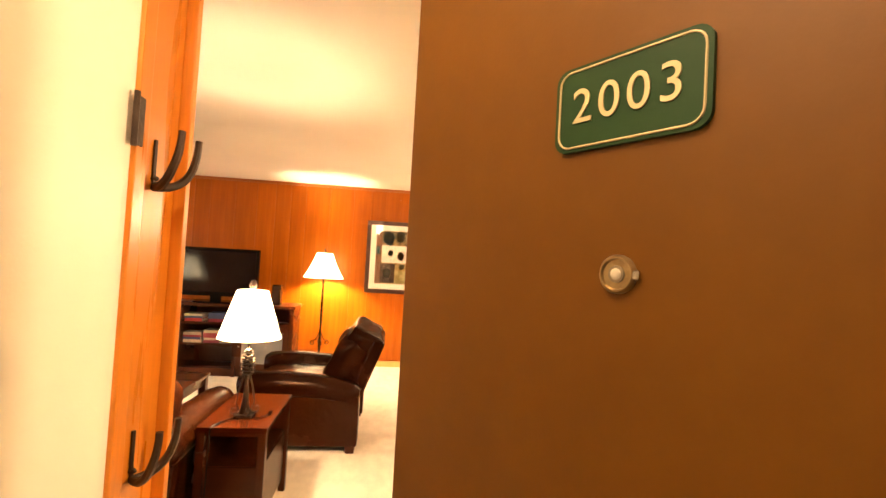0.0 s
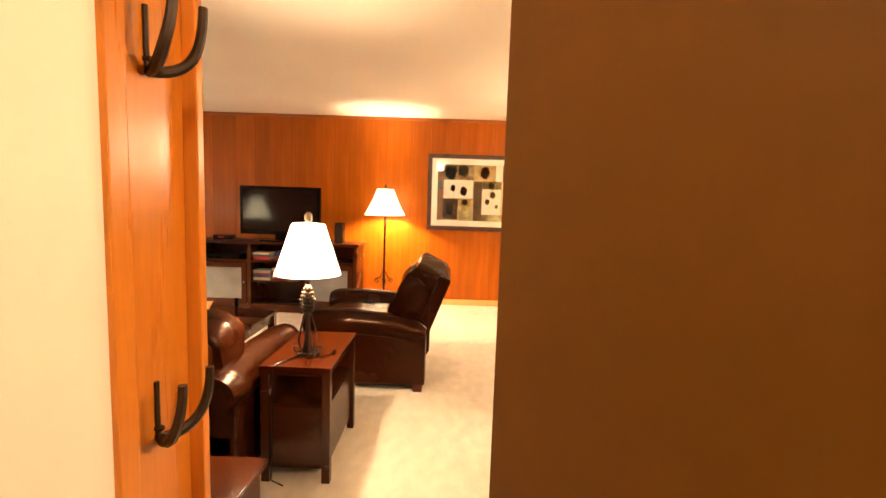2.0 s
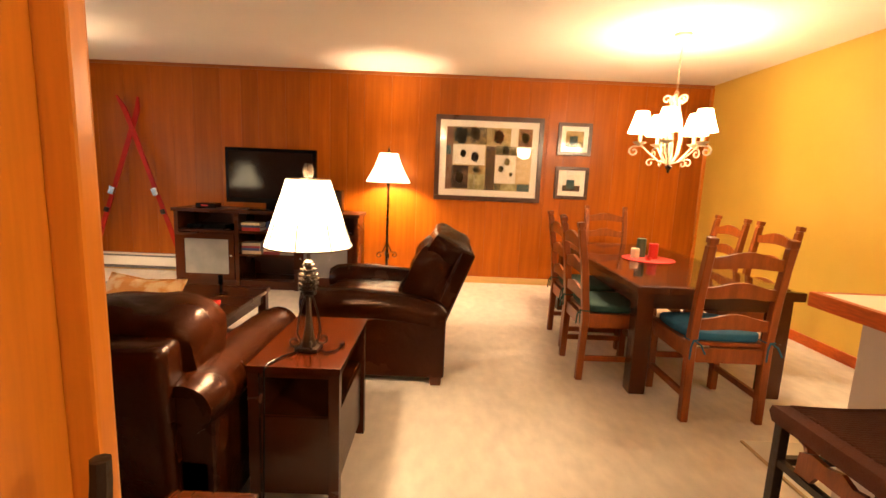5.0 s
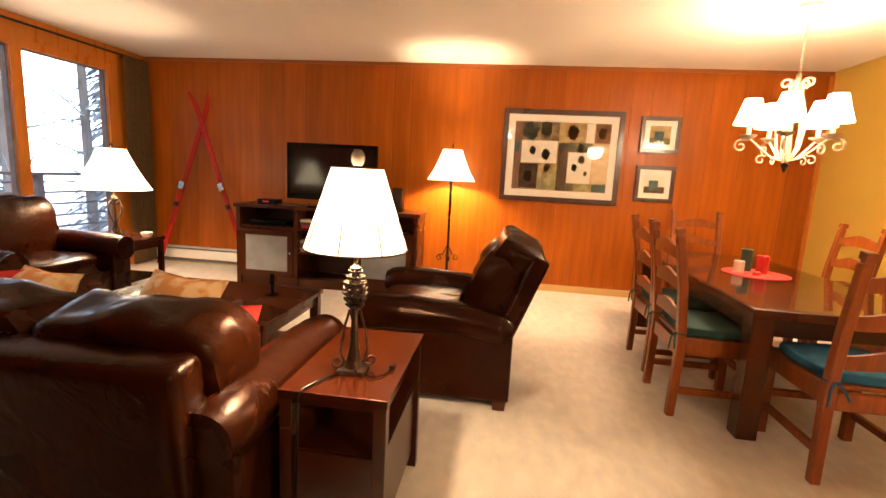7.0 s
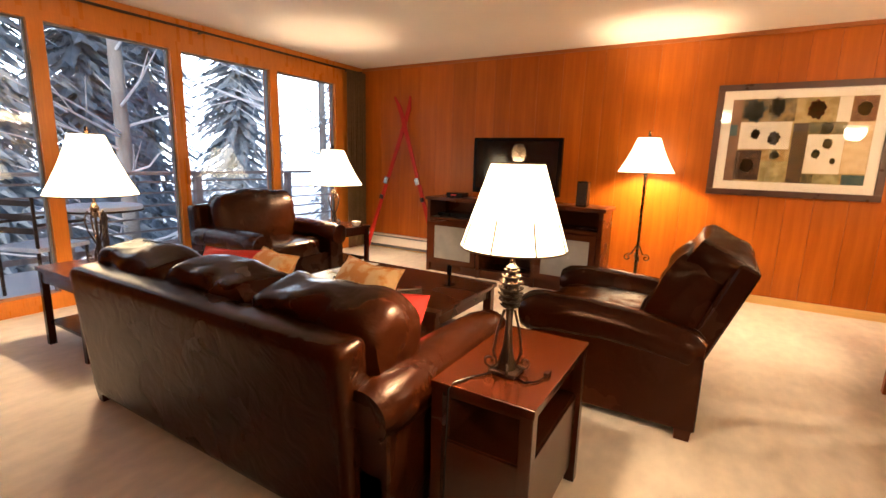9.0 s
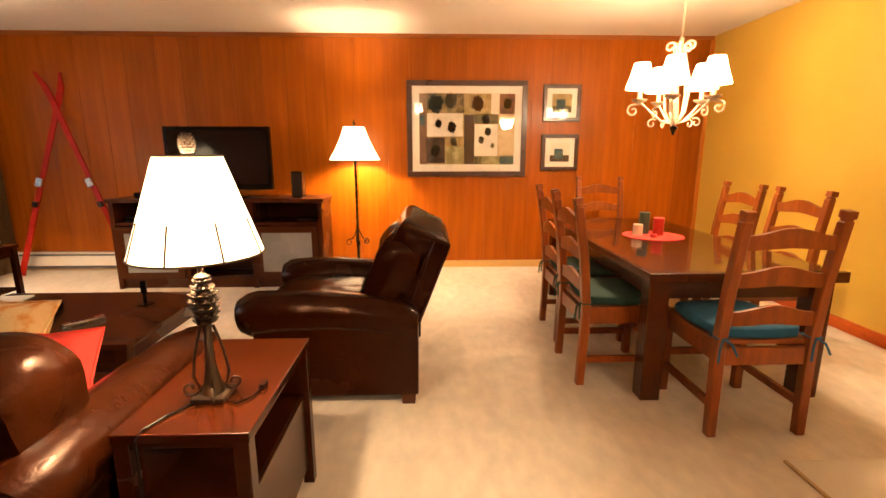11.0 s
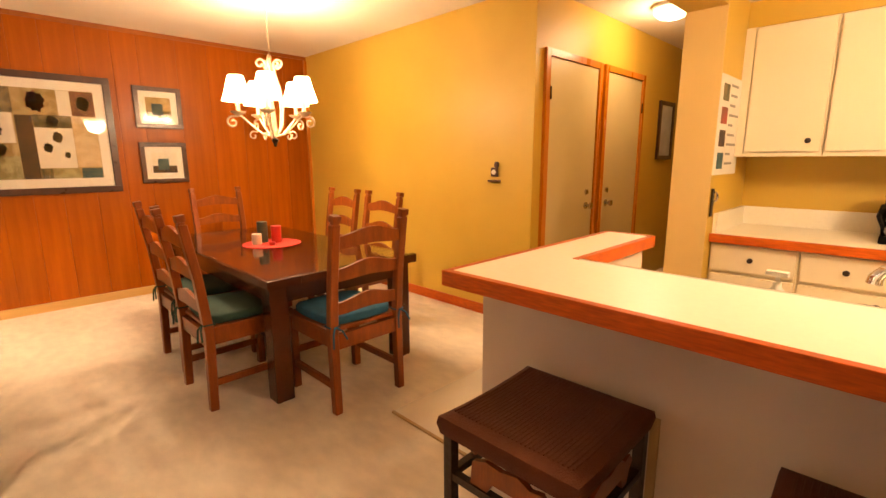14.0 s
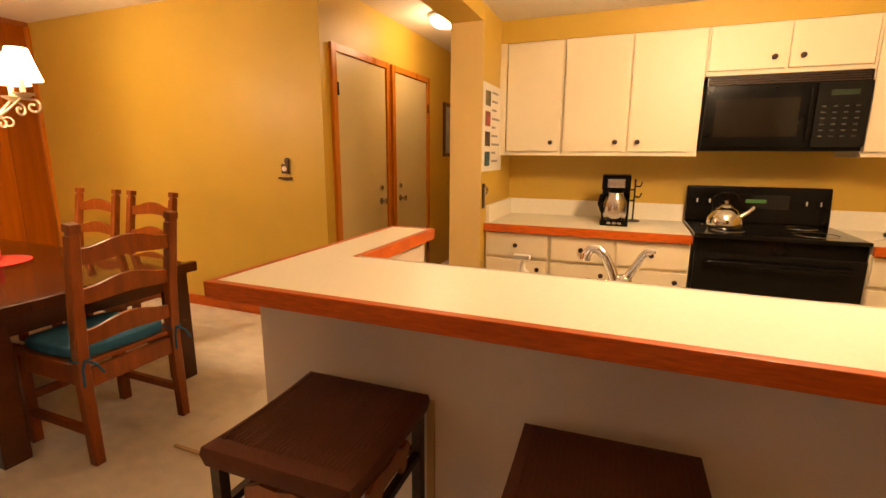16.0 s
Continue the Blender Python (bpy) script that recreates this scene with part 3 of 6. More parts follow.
def aspen(x, y, seed, r):
    rng = random.Random(seed)
    t = thing("aspen", pose(x, y, -3.0), "bare pale-barked tree with snowy twigs near the deck", "tree", "bare trees")
    part("trunk", tube([(0, 0, 0), (0.1, 0.06, 3), (0.02, 0.1, 6), (0.1, 0.2, 11)], [r, r * 0.9, r * 0.7, r * 0.3], 10), M_BARK, t, smooth=True)
    bm = bmesh.new()
    for k in range(46):
        z = 2.2 + 7 * rng.random()
        a = rng.random() * 6.283
        L = 0.7 + 1.3 * rng.random()
        p0 = Vector((0.06, 0.08, z))
        d = Vector((math.cos(a), math.sin(a), 0.25))
        p1 = p0 + d * L * 0.5 + Vector((0, 0, 0.1 * rng.random()))
        p2 = p1 + d * L * 0.5 + Vector((rng.random() - 0.5, rng.random() - 0.5, 0.1)) * 0.5
        tube([p0, p1, p2], [0.022, 0.014, 0.005], 5, bm=bm)
        tube([p1, p1 + (d + Vector((rng.random() - 0.5, rng.random() - 0.5, 0.4))) * 0.5], [0.01, 0.004], 4, bm=bm)
    part("branches", bm, M_SNOW, t, "twigs rimmed with snow")
    return t


aspen(-7.0, 5.15, 1, 0.12)
aspen(-6.6, 7.4, 2, 0.17)
aspen(-7.6, 9.6, 3, 0.10)
bd = structure("backdrop", boxes((-60, -59.9, -60, 90, -10, 45)), glow("overcast_sky", (0.74, 0.87, 1.0), 6.5, (0, 0, 0)), "pale overcast sky beyond the trees", "sky")

# baseboard heater
ht = thing("baseboard_heater", pose(-3.15, NORTH - 0.016, 0), "long white enamelled baseboard heater under the panelling", "heater")
# Dark colour on the plate paints the shade in the gaps round the cover.
part("back_plate", rbox(-0.78, 0.78, -0.02, 0.0, 0.02, 0.21, 0.002), M_GASKET_SHADE, ht, "back plate coloured dark grey to stand for shade in the slots")
part("cover", turned(rbox(-0.78, 0.78, -0.07, -0.062, 0.065, 0.172, 0.002), pose(0, 0, 0)), M_HEATER, ht)
part("top_lip", turned(rbox(-0.78, 0.78, -0.05, 0.0, -0.004, 0.004, 0.002), pose(0, -0.012, 0.205, 12, 0, 0)), M_HEATER, ht)
part("fins", boxes(*[(-0.77 + 0.02 * k, -0.766 + 0.02 * k, -0.055, -0.02, 0.05, 0.15) for k in range(78)]), M_STEEL, ht)
for x in (-0.77, 0.77):
    part("end_cap", rbox(x - 0.012, x + 0.012, -0.072, 0, 0.0, 0.212, 0.003), M_HEATER, ht)

# ---- living room things ----


def leather_seat(name, label, w, d, n_back, back_lean, seat_top=0.45, arm_top=0.6, back_top=0.73, cush_top=0.80, group="", feet=True, back_in=0.04):
    """A stuffed seat: origin at the middle of its floor, front towards -y, back at +y."""
    t = thing(name, Matrix.Identity(4), label, "sofa" if w > 1.5 else "armchair", group)
    h, q, aw = w / 2, d / 2, 0.23
    part("base", rbox(-h + 0.03, h - 0.03, -q + 0.08, q - 0.1, 0.07, 0.32, 0.02, 3), M_LEATHER, t, smooth=True)
    bk = turned(rbox(-h + back_in, h - back_in, -0.075, 0.075, 0.07, back_top, 0.068, 6), pose(0, q - 0.14, 0) @ pose(0, 0, 0, -back_lean * 0.35))
    part("back", bk, M_LEATHER, t, smooth=True)
    part("back_seam", tube([(-h + back_in + 0.05, q - 0.07 + back_lean * 0.0035, back_top - 0.06), (h - back_in - 0.05, q - 0.07 + back_lean * 0.0035, back_top - 0.06)], 0.006, 6), M_LEATHER, t)
    for sx in (-1, 1):
        x = sx * (h - aw / 2)
        part("arm_panel", rbox(x - 0.09, x + 0.09, -q + 0.05, q - 0.1, 0.06, arm_top - 0.1, 0.02, 3), M_LEATHER, t, smooth=True)
        n = 16
        pts = [(x, -q + 0.02 + (d - 0.1) * k / n, arm_top - 0.11 + 0.015 * math.sin(k / n * 3.1)) for k in range(n + 1)]
        rr = [0.110 * (0.82 if k in (0, n) else (0.96 if k in (1, n - 1) else 1.0)) for k in range(n + 1)]
        ab = tube(pts, rr, 20)
        for v in ab.verts:
            v.co += 0.006 * noise.noise_vector(v.co * 9)
        arm = part("arm", ab, M_LEATHER, t, smooth=True)
        part("arm_seam", tube([(x + 0.117 * math.cos(a), q - 0.32, arm_top - 0.11 + 0.117 * math.sin(a)) for a in [k * math.pi / 10 for k in range(-2, 13)]], 0.003, 5), M_LEATHER, arm)
        part("arm_front", lathe([(0.098, 0), (0.098, 0.012), (0.02, 0.02)], 20, pose(x, -q + 0.02, arm_top - 0.11, 90, 0, 0)), M_LEATHER, arm, smooth=True)
    inner = w - 2 * aw
    cw = inner / n_back
    grow = 0.24 if n_back > 1 else 0.14
    for k in range(n_back):
        cx = -inner / 2 + cw * (k + 0.5)
        part("seat_cushion", cushion(cx, -0.06, seat_top - 0.08, cw * 1.0, d - 0.28, 0.19, 0.35, 0.008, seed=k), M_LEATHER, t, smooth=True)
        cx = -(inner + grow) / 2 + (inner + grow) / n_back * (k + 0.5)
        bw = (inner + grow) / n_back * 1.08
        bc = cushion(0, 0, 0, bw, 0.27, cush_top - seat_top + 0.10, 0.5, 0.022, 44, seed=3.7 * k + w)
        part("back_cushion", turned(bc, pose(cx, q - 0.28, (cush_top + seat_top) / 2 - 0.03) @ pose(0, 0, 0, -back_lean)), M_LEATHER, t, smooth=True)
    if feet:
        for sx in (-1, 1):
            for sy in (-1, 1):
                part("foot", lathe([(0.03, 0), (0.042, 0.07)], 4, pose(sx * (h - 0.1), sy * (q - 0.12) - 0.0, 0, 0, 0, 45)), M_DARK, t)
    return t


sofa = leather_seat("sofa", "long brown leather three-cushion sofa with rolled arms", 1.95, 0.98, 3, 14, back_in=0.135)
sofa.matrix_world = pose(-1.275, 3.17, 0, 0, 0, 180)
arm_ch = leather_seat("armchair", "wide brown leather armchair beside the windows", 1.14, 0.98, 1, 12, back_top=0.79, cush_top=0.89)
arm_ch.matrix_world = pose(-3.28, 4.74, 0, 0, 0, 90)


def recliner():
    t = thing("recliner", pose(0.02, 4.51, 0, 0, 0, -90), "brown leather recliner with a tall tilted back", "recliner")
    part("base", rbox(-0.40, 0.40, -0.36, 0.40, 0.05, 0.36, 0.02, 3), M_LEATHER, t, smooth=True)
    part("footrest", turned(rbox(-0.27, 0.27, -0.02, 0.05, -0.13, 0.13, 0.03, 3), pose(0, -0.40, 0.24, -6)), M_LEATHER, t, smooth=True)
    part("seat_cushion", cushion(0, -0.10, 0.40, 0.56, 0.62, 0.22, 0.4, 0.012), M_LEATHER, t, smooth=True)
    for sx in (-1, 1):
        x = sx * 0.375
        part("side_panel", rbox(x - 0.085, x + 0.085, -0.38, 0.425, 0.05, 0.42, 0.018, 3), M_LEATHER, t, smooth=True)
        n = 18
        pts, rr = [], []
        for k in range(n + 1):
            u = k / n
            pts.append((x, -0.46 + 0.88 * u, 0.455 + 0.03 * math.sin(u * math.pi) - 0.05 * u * u))
            rr.append((0.118 - 0.02 * u) * (0.7 if k == 0 else 0.93 if k == 1 else 0.6 if k == n else 1))
        ab = tube(pts, rr, 20)
        for v in ab.verts:
            v.co += 0.008 * noise.noise_vector(v.co * 8)
        part("arm", ab, M_LEATHER, t, smooth=True)
    lean = pose(0, 0.275, 0.38, -21)
    part("back_shell", turned(rbox(-0.33, 0.33, 0.055, 0.15, -0.20, 0.51, 0.03, 3), lean), M_LEATHER, t, smooth=True)
    part("back_cushion", turned(cushion(0, -0.05, 0.21, 0.66, 0.29, 0.54, 0.5, 0.03, 48), lean), M_LEATHER, t, smooth=True)
    part("head_cushion", turned(cushion(0, -0.005, 0.44, 0.64, 0.27, 0.25, 0.62, 0.022, 40, seed=5), lean), M_LEATHER, t, smooth=True)
    part("back_gusset", turned(tube([(-0.32, 0.055, -0.05), (-0.32, 0.055, 0.41), (-0.26, 0.055, 0.52), (0.26, 0.055, 0.52), (0.32, 0.055, 0.41), (0.32, 0.055, -0.05)], 0.008, 6), lean), M_LEATHER, t, smooth=True)
    for x in (-0.42, 0.42):
        for y in (-0.28, 0.375):
            part("foot", lathe([(0.045, 0), (0.055, 0.075)], 4, pose(x, y, 0, 0, 0, 45)), M_DARK, t)
    return t


recliner()


def throw_pillow(m, material, label, s=0.42):
    t = thing("throw_pillow", m, label, "pillow")
    bm = bmesh.new()
    n = 14
    g = {}
    for side in (-1, 1):
        for i in range(n + 1):
            for j in range(n + 1):
                u, v = i / n * 2 - 1, j / n * 2 - 1
                e = (1 - u ** 4) * (1 - v ** 4)
                rim = i in (0, n) or j in (0, n)
                if rim and (i, j, 1) in g:
                    g[(i, j, side)] = g[(i, j, 1)] if side == -1 else g[(i, j, 1)]
                    continue
                pin = 1 - 0.10 * (1 - u * u) * abs(v) ** 2 - 0.10 * (1 - v * v) * abs(u) ** 2
                vert = bm.verts.new((u * s / 2 * pin, v * s / 2 * pin, side * 0.075 * max(e, 0) ** 0.6))
                g[(i, j, side)] = vert
                if rim:
                    g[(i, j, 1)] = vert
    for side in (-1, 1):
        for i in range(n):
            for j in range(n):
                q = [g[(i, j, side)], g[(i + 1, j, side)], g[(i + 1, j + 1, side)], g[(i, j + 1, side)]]
                try:
                    bm.faces.new(q)
                except ValueError:
                    pass
    part("cover", bm, material, t, smooth=True)
    part("piping", tube([(x * s / 2, y * s / 2, 0) for x, y in ((-1, -1), (0, -0.9), (1, -1), (0.9, 0), (1, 1), (0, 0.9), (-1, 1), (-0.9, 0))], 0.005, 5, True), material, t)
    return t


throw_pillow(pose(-0.76, 3.32, 0.525, 62, 0, 6), M_RED, "bright red square throw pillow leaning on the sofa", 0.34)
throw_pillow(pose(-1.02, 3.42, 0.575, 55, 0, -12), M_TAN, "tan and orange patterned throw pillow on the sofa")
throw_pillow(pose(-1.95, 3.36, 0.56, 55, 0, 20), M_RED, "bright red throw pillow at the sofa's end", 0.36)
throw_pillow(pose(-1.72, 3.44, 0.56, 52, 0, -10), M_TAN, "tan patterned throw pillow at the sofa's end", 0.38)


def end_table():
    t = thing("end_table", pose(-0.115, 3.235, 0), "dark cherry end table with open cubby and drawer box", "table")
    w, d, h = 0.17, 0.30, 0.58
    part("tabletop", rbox(-w, w, -d, d, h - 0.028, h, 0.005), M_CHERRY, t, "glossy reddish top")
    for sx in (-1, 1):
        for sy in (-1, 1):
            x, y = sx * (w - 0.024), sy * (d - 0.024)
            part("leg", rbox(x - 0.02, x + 0.02, y - 0.02, y + 0.02, 0, h - 0.028, 0.003), M_DARK, t)
    part("back_panel", boxes((-w + 0.035, -w + 0.05, -d + 0.044, d - 0.044, 0.06, h - 0.03)), M_DARK, t)
    part("side_panel", boxes((-w + 0.044, w - 0.044, d - 0.04, d - 0.025, 0.06, h - 0.03)), M_DARK, t)
    part("shelf", boxes((-w + 0.04, w - 0.03, -d + 0.03, d - 0.03, 0.36, 0.38)), M_DARK, t)
    part("bottom", boxes((-w + 0.04, w - 0.03, -d + 0.03, d - 0.03, 0.06, 0.08)), M_DARK, t)
    part("front_panel", rbox(-w + 0.044, w - 0.044, -d + 0.022, -d + 0.038, 0.08, 0.375, 0.003), M_DARK, t)
    part("drawer_front", rbox(w - 0.038, w - 0.02, -d + 0.046, d - 0.046, 0.08, 0.372, 0.003), M_DARK, t)
    part("rail", boxes((w - 0.04, w - 0.02, -d + 0.044, d - 0.044, h - 0.06, h - 0.028), (-w + 0.044, w - 0.044, -d + 0.02, -d + 0.04, h - 0.05, h - 0.028)), M_DARK, t)
    return t


end_table()


def shade(parent, r0, r1, z0, z1, material, seams=8, flare=0.0):
    prof = []
    for k in range(9):
        u = k / 8
        prof.append((r0 + (r1 - r0) * u - flare * math.sin(u * math.pi), z0 + (z1 - z0) * u))
    sh = part("shade", lathe(prof + [(r - 0.003, z) for r, z in prof[::-1]], 32, cap=False), material, parent, "glowing cream cloth shade", smooth=True)
    for k in range(seams):
        a = 2 * math.pi * k / seams
        pts = [((r + 0.001) * math.cos(a), (r + 0.001) * math.sin(a), z) for r, z in prof]
        part("seam", tube(pts[:4], 0.0026, 4), M_PIPING, sh)
    part("rim", tube([(r0 * math.cos(k * 0.1963), r0 * math.sin(k * 0.1963), z0) for k in range(32)], 0.003, 5, True), M_PIPING, sh)
    part("top_rim", tube([(r1 * math.cos(k * 0.1963), r1 * math.sin(k * 0.1963), z1) for k in range(32)], 0.0025, 5, True), M_PIPING, sh)
    return sh


def pinecone(parent, z0, z1, r, name="pinecone"):
    core = part(name, lathe([(r * 0.3, z0), (r * 0.8, z0 + (z1 - z0) * 0.25), (r * 0.75, z0 + (z1 - z0) * 0.5), (r * 0.2, z1)], 12), M_BRONZE, parent, "bronze pine cone", smooth=True)
    bm = bmesh.new()
    bmesh.ops.create_icosphere(bm, subdivisions=1, radius=1)
    for f in bm.faces:
        f.smooth = True
    me = bpy.data.meshes.new("cone_scale")
    bm.to_mesh(me)
    bm.free()
    me.materials.append(M_BRONZE)
    rows = 7
    for i in range(rows):
        u = (i + 0.5) / rows
        rr = r * math.sin(math.pi * (0.18 + 0.75 * u)) ** 0.8
        for k in range(9):
            a = 2 * math.pi * (k + 0.5 * (i % 2)) / 9
            sc = new("cone_scale", me)
            sc.parent = core
            sc.matrix_local = Matrix.Translation((rr * 0.9 * math.cos(a), rr * 0.9 * math.sin(a), z0 + (z1 - z0) * u)) @ Matrix.Rotation(a, 4, "Z") @ Matrix.Rotation(radians(-35), 4, "Y") @ Matrix.Diagonal((r * 0.36, r * 0.30, r * 0.12, 1))
    return core


tl = thing("table_lamp", pose(-0.11, 3.12, 0.58), "iron table lamp with pine cone column and cream shade", "lamp")
part("foot", rbox(-0.045, 0.045, -0.045, 0.045, 0, 0.014, 0.004), M_IRON, tl)
part("body", lathe([(0.03, 0.014), (0.022, 0.05), (0.014, 0.10), (0.010, 0.18), (0.014, 0.22)], 14), M_IRON, tl, smooth=True)
for k in range(4):
    m = Matrix.Rotation(k * math.pi / 2 + 0.4, 4, "Z")
    pts = [(0.016, 0, 0.21), (0.035, 0, 0.14), (0.045, 0, 0.07), (0.032, 0, 0.03)] + [(x, 0, z) for x, _, z in spiral(0.055, 0.035, 0.025, 0.006, 180, 560, 14)]
    part("scroll", turned(tube(pts, 0.0045, 6), m), M_IRON, tl, smooth=True)
pinecone(tl, 0.215, 0.345, 0.036)
part("neck", lathe([(0.014, 0.34), (0.02, 0.35), (0.008, 0.36), (0.008, 0.66)], 12), M_BRONZE, tl, smooth=True)
shade(tl, 0.163, 0.080, 0.412, 0.665, M_SHADE)
pinecone(tl, 0.672, 0.722, 0.019, "finial")
cord = thing("lamp_cord", pose(0, 0, 0), "thin black lamp cord hanging over the table edge", "cord")
part("cord", tube([(-0.14, 3.08, 0.585), (-0.18, 3.02, 0.585), (-0.21, 2.95, 0.584), (-0.215, 2.928, 0.57), (-0.215, 2.925, 0.45), (-0.22, 2.925, 0.2), (-0.225, 2.92, 0.02), (-0.16, 2.90, 0.008)], 0.0035, 6), M_BLACK, cord, smooth=True)
part("switch_cord", tube([(-0.08, 3.10, 0.585), (-0.03, 3.07, 0.585), (0.0, 3.10, 0.585), (0.012, 3.15, 0.586)], 0.003, 6), M_BLACK, cord, smooth=True)
part("switch", rbox(0.004, 0.020, 3.15, 3.185, 0.5805, 0.595, 0.003), M_BLACK, cord)


def side_lamp(m):
    t = thing("side_lamp", m, "wrought iron scroll lamp with wide cream shade", "lamp", "matching scroll lamps")
    part("foot", lathe([(0.075, 0), (0.07, 0.012), (0.02, 0.02)], 20), M_IRON, t, smooth=True)
    part("stem", lathe([(0.009, 0.015), (0.009, 0.72)], 10), M_IRON, t, smooth=True)
    for k in range(4):
        m4 = Matrix.Rotation(k * math.pi / 2, 4, "Z")
        pts = [(x, 0, z) for x, _, z in spiral(0.06, 0.05, 0.008, 0.04, 500, 140, 16)] + [(0.012, 0, 0.13), (0.06, 0, 0.22), (0.075, 0, 0.29), (0.05, 0, 0.34), (0.015, 0, 0.30)]
        part("scroll", turned(tube(pts, 0.006, 6), m4), M_IRON, t, smooth=True)
    part("collar", lathe([(0.01, 0.33), (0.03, 0.345), (0.03, 0.36), (0.012, 0.39)], 14), M_BRONZE, t, smooth=True)
    shade(t, 0.30, 0.11, 0.44, 0.80, M_SHADE, 6, 0.012)
    part("finial", lathe([(0.006, 0.79), (0.014, 0.82), (0.005, 0.85)], 10), M_BRONZE, t, smooth=True)
    return t


def side_table(m):
    t = thing("side_table", m, "dark espresso side table with open shelf", "table", "side tables by the windows")
    part("tabletop", rbox(-0.29, 0.29, -0.24, 0.24, 0.49, 0.52, 0.005), M_DARK, t)
    part("shelf", rbox(-0.26, 0.26, -0.21, 0.21, 0.14, 0.16, 0.003), M_DARK, t)
    part("apron", boxes((-0.25, 0.25, -0.225, -0.21, 0.42, 0.49), (-0.25, 0.25, 0.21, 0.225, 0.42, 0.49), (0.24, 0.26, -0.2, 0.2, 0.42, 0.49)), M_DARK, t)
    for sx in (-1, 1):
        for sy in (-1, 1):
            part("leg", rbox(sx * 0.26 - 0.02, sx * 0.26 + 0.02, sy * 0.21 - 0.02, sy * 0.21 + 0.02, 0, 0.49, 0.003), M_DARK, t)
    return t


st = side_table(pose(-3.17, 5.52, 0))
copy_thing(st, pose(-2.95, 3.16, 0))
sl = side_lamp(pose(-3.12, 5.45, 0.52))
copy_thing(sl, pose(-2.98, 3.18, 0.52) @ Matrix.Diagonal((0.84, 0.84, 1.03, 1)))
cup = thing("cup", pose(-2.96, 5.62, 0.52), "small white cup on the side table", "cup")
part("bowl", lathe([(0.03, 0), (0.045, 0.02), (0.05, 0.045), (0.046, 0.045), (0.03, 0.012)], 18), M_PAPER, cup, smooth=True)


def coffee_table():
    t = thing("coffee_table", pose(-1.415, 4.25, 0), "large dark wood coffee table with lift top and shelf", "table")
    part("tabletop", rbox(-0.585, 0.585, -0.40, 0.40, 0.40, 0.43, 0.006), M_MAHOG, t)
    part("apron", boxes((-0.54, 0.54, -0.37, -0.35, 0.33, 0.40), (-0.54, 0.54, 0.35, 0.37, 0.33, 0.40), (-0.555, -0.535, -0.35, 0.35, 0.33, 0.40), (0.535, 0.555, -0.35, 0.35, 0.33, 0.40)), M_MAHOG, t)
    for sx in (-1, 1):
        for sy in (-1, 1):
            part("leg", rbox(sx * 0.545 - 0.028, sx * 0.545 + 0.028, sy * 0.36 - 0.028, sy * 0.36 + 0.028, 0, 0.40, 0.004), M_MAHOG, t)
    part("shelf", rbox(-0.53, 0.53, -0.34, 0.34, 0.10, 0.125, 0.003), M_MAHOG, t)
    return t


coffee_table()
bx = thing("wooden_chest", pose(-0.27, 2.45, 0), "low brown wooden chest behind the sofa arm", "chest")
part("body", rbox(-0.11, 0.11, -0.19, 0.19, 0, 0.26, 0.004), M_TABLE, bx)
part("lid", rbox(-0.13, 0.13, -0.21, 0.21, 0.26, 0.29, 0.005), M_TABLE, bx)
part("lid_edge", rbox(0.13, 0.136, -0.21, 0.21, 0.262, 0.288, 0.001), M_TABLE, bx)
lp = thing("laptop_case", pose(-1.62, 4.20, 0.43, 0, 0, 25), "black laptop case lying on the coffee table", "case")
part("case", rbox(-0.19, 0.19, -0.12, 0.12, 0, 0.035, 0.012, 3), M_BLACK, lp, smooth=True)
part("strap", tube([(-0.1, 0.12, 0.02), (-0.05, 0.17, 0.02), (0.06, 0.17, 0.03), (0.1, 0.12, 0.02)], 0.007, 6), M_BLACK, lp, smooth=True)
rc = thing("remote_control", pose(-1.20, 4.12, 0.43, 0, 0, -35), "grey and black remote control on the coffee table", "remote")
part("shell", rbox(-0.024, 0.024, -0.085, 0.085, 0, 0.02, 0.006), M_STEEL, rc, smooth=True)
part("keys", boxes(*[(-0.014 + 0.011 * i, -0.007 + 0.011 * i, -0.05 + 0.02 * j, -0.04 + 0.02 * j, 0.02, 0.0225) for i in range(3) for j in range(5)]), M_BLACK, rc)
nb = thing("notebook", pose(-1.88, 4.38, 0.43, 0, 0, 8), "white paper booklet at the end of the coffee table", "paper")
part("pages", rbox(-0.09, 0.09, -0.2, 0.2, 0, 0.006, 0.001), M_PAPER, nb)
cs = thing("candle_holder", pose(-1.08, 4.42, 0.43), "slim dark glass candle holder", "candle holder")
part("dish", lathe([(0.04, 0), (0.045, 0.006), (0.01, 0.012), (0.008, 0.06), (0.016, 0.07), (0.016, 0.13), (0.012, 0.13), (0.012, 0.075)], 18), M_GLASSBLACK, cs, smooth=True)

# skis crossed against the wall


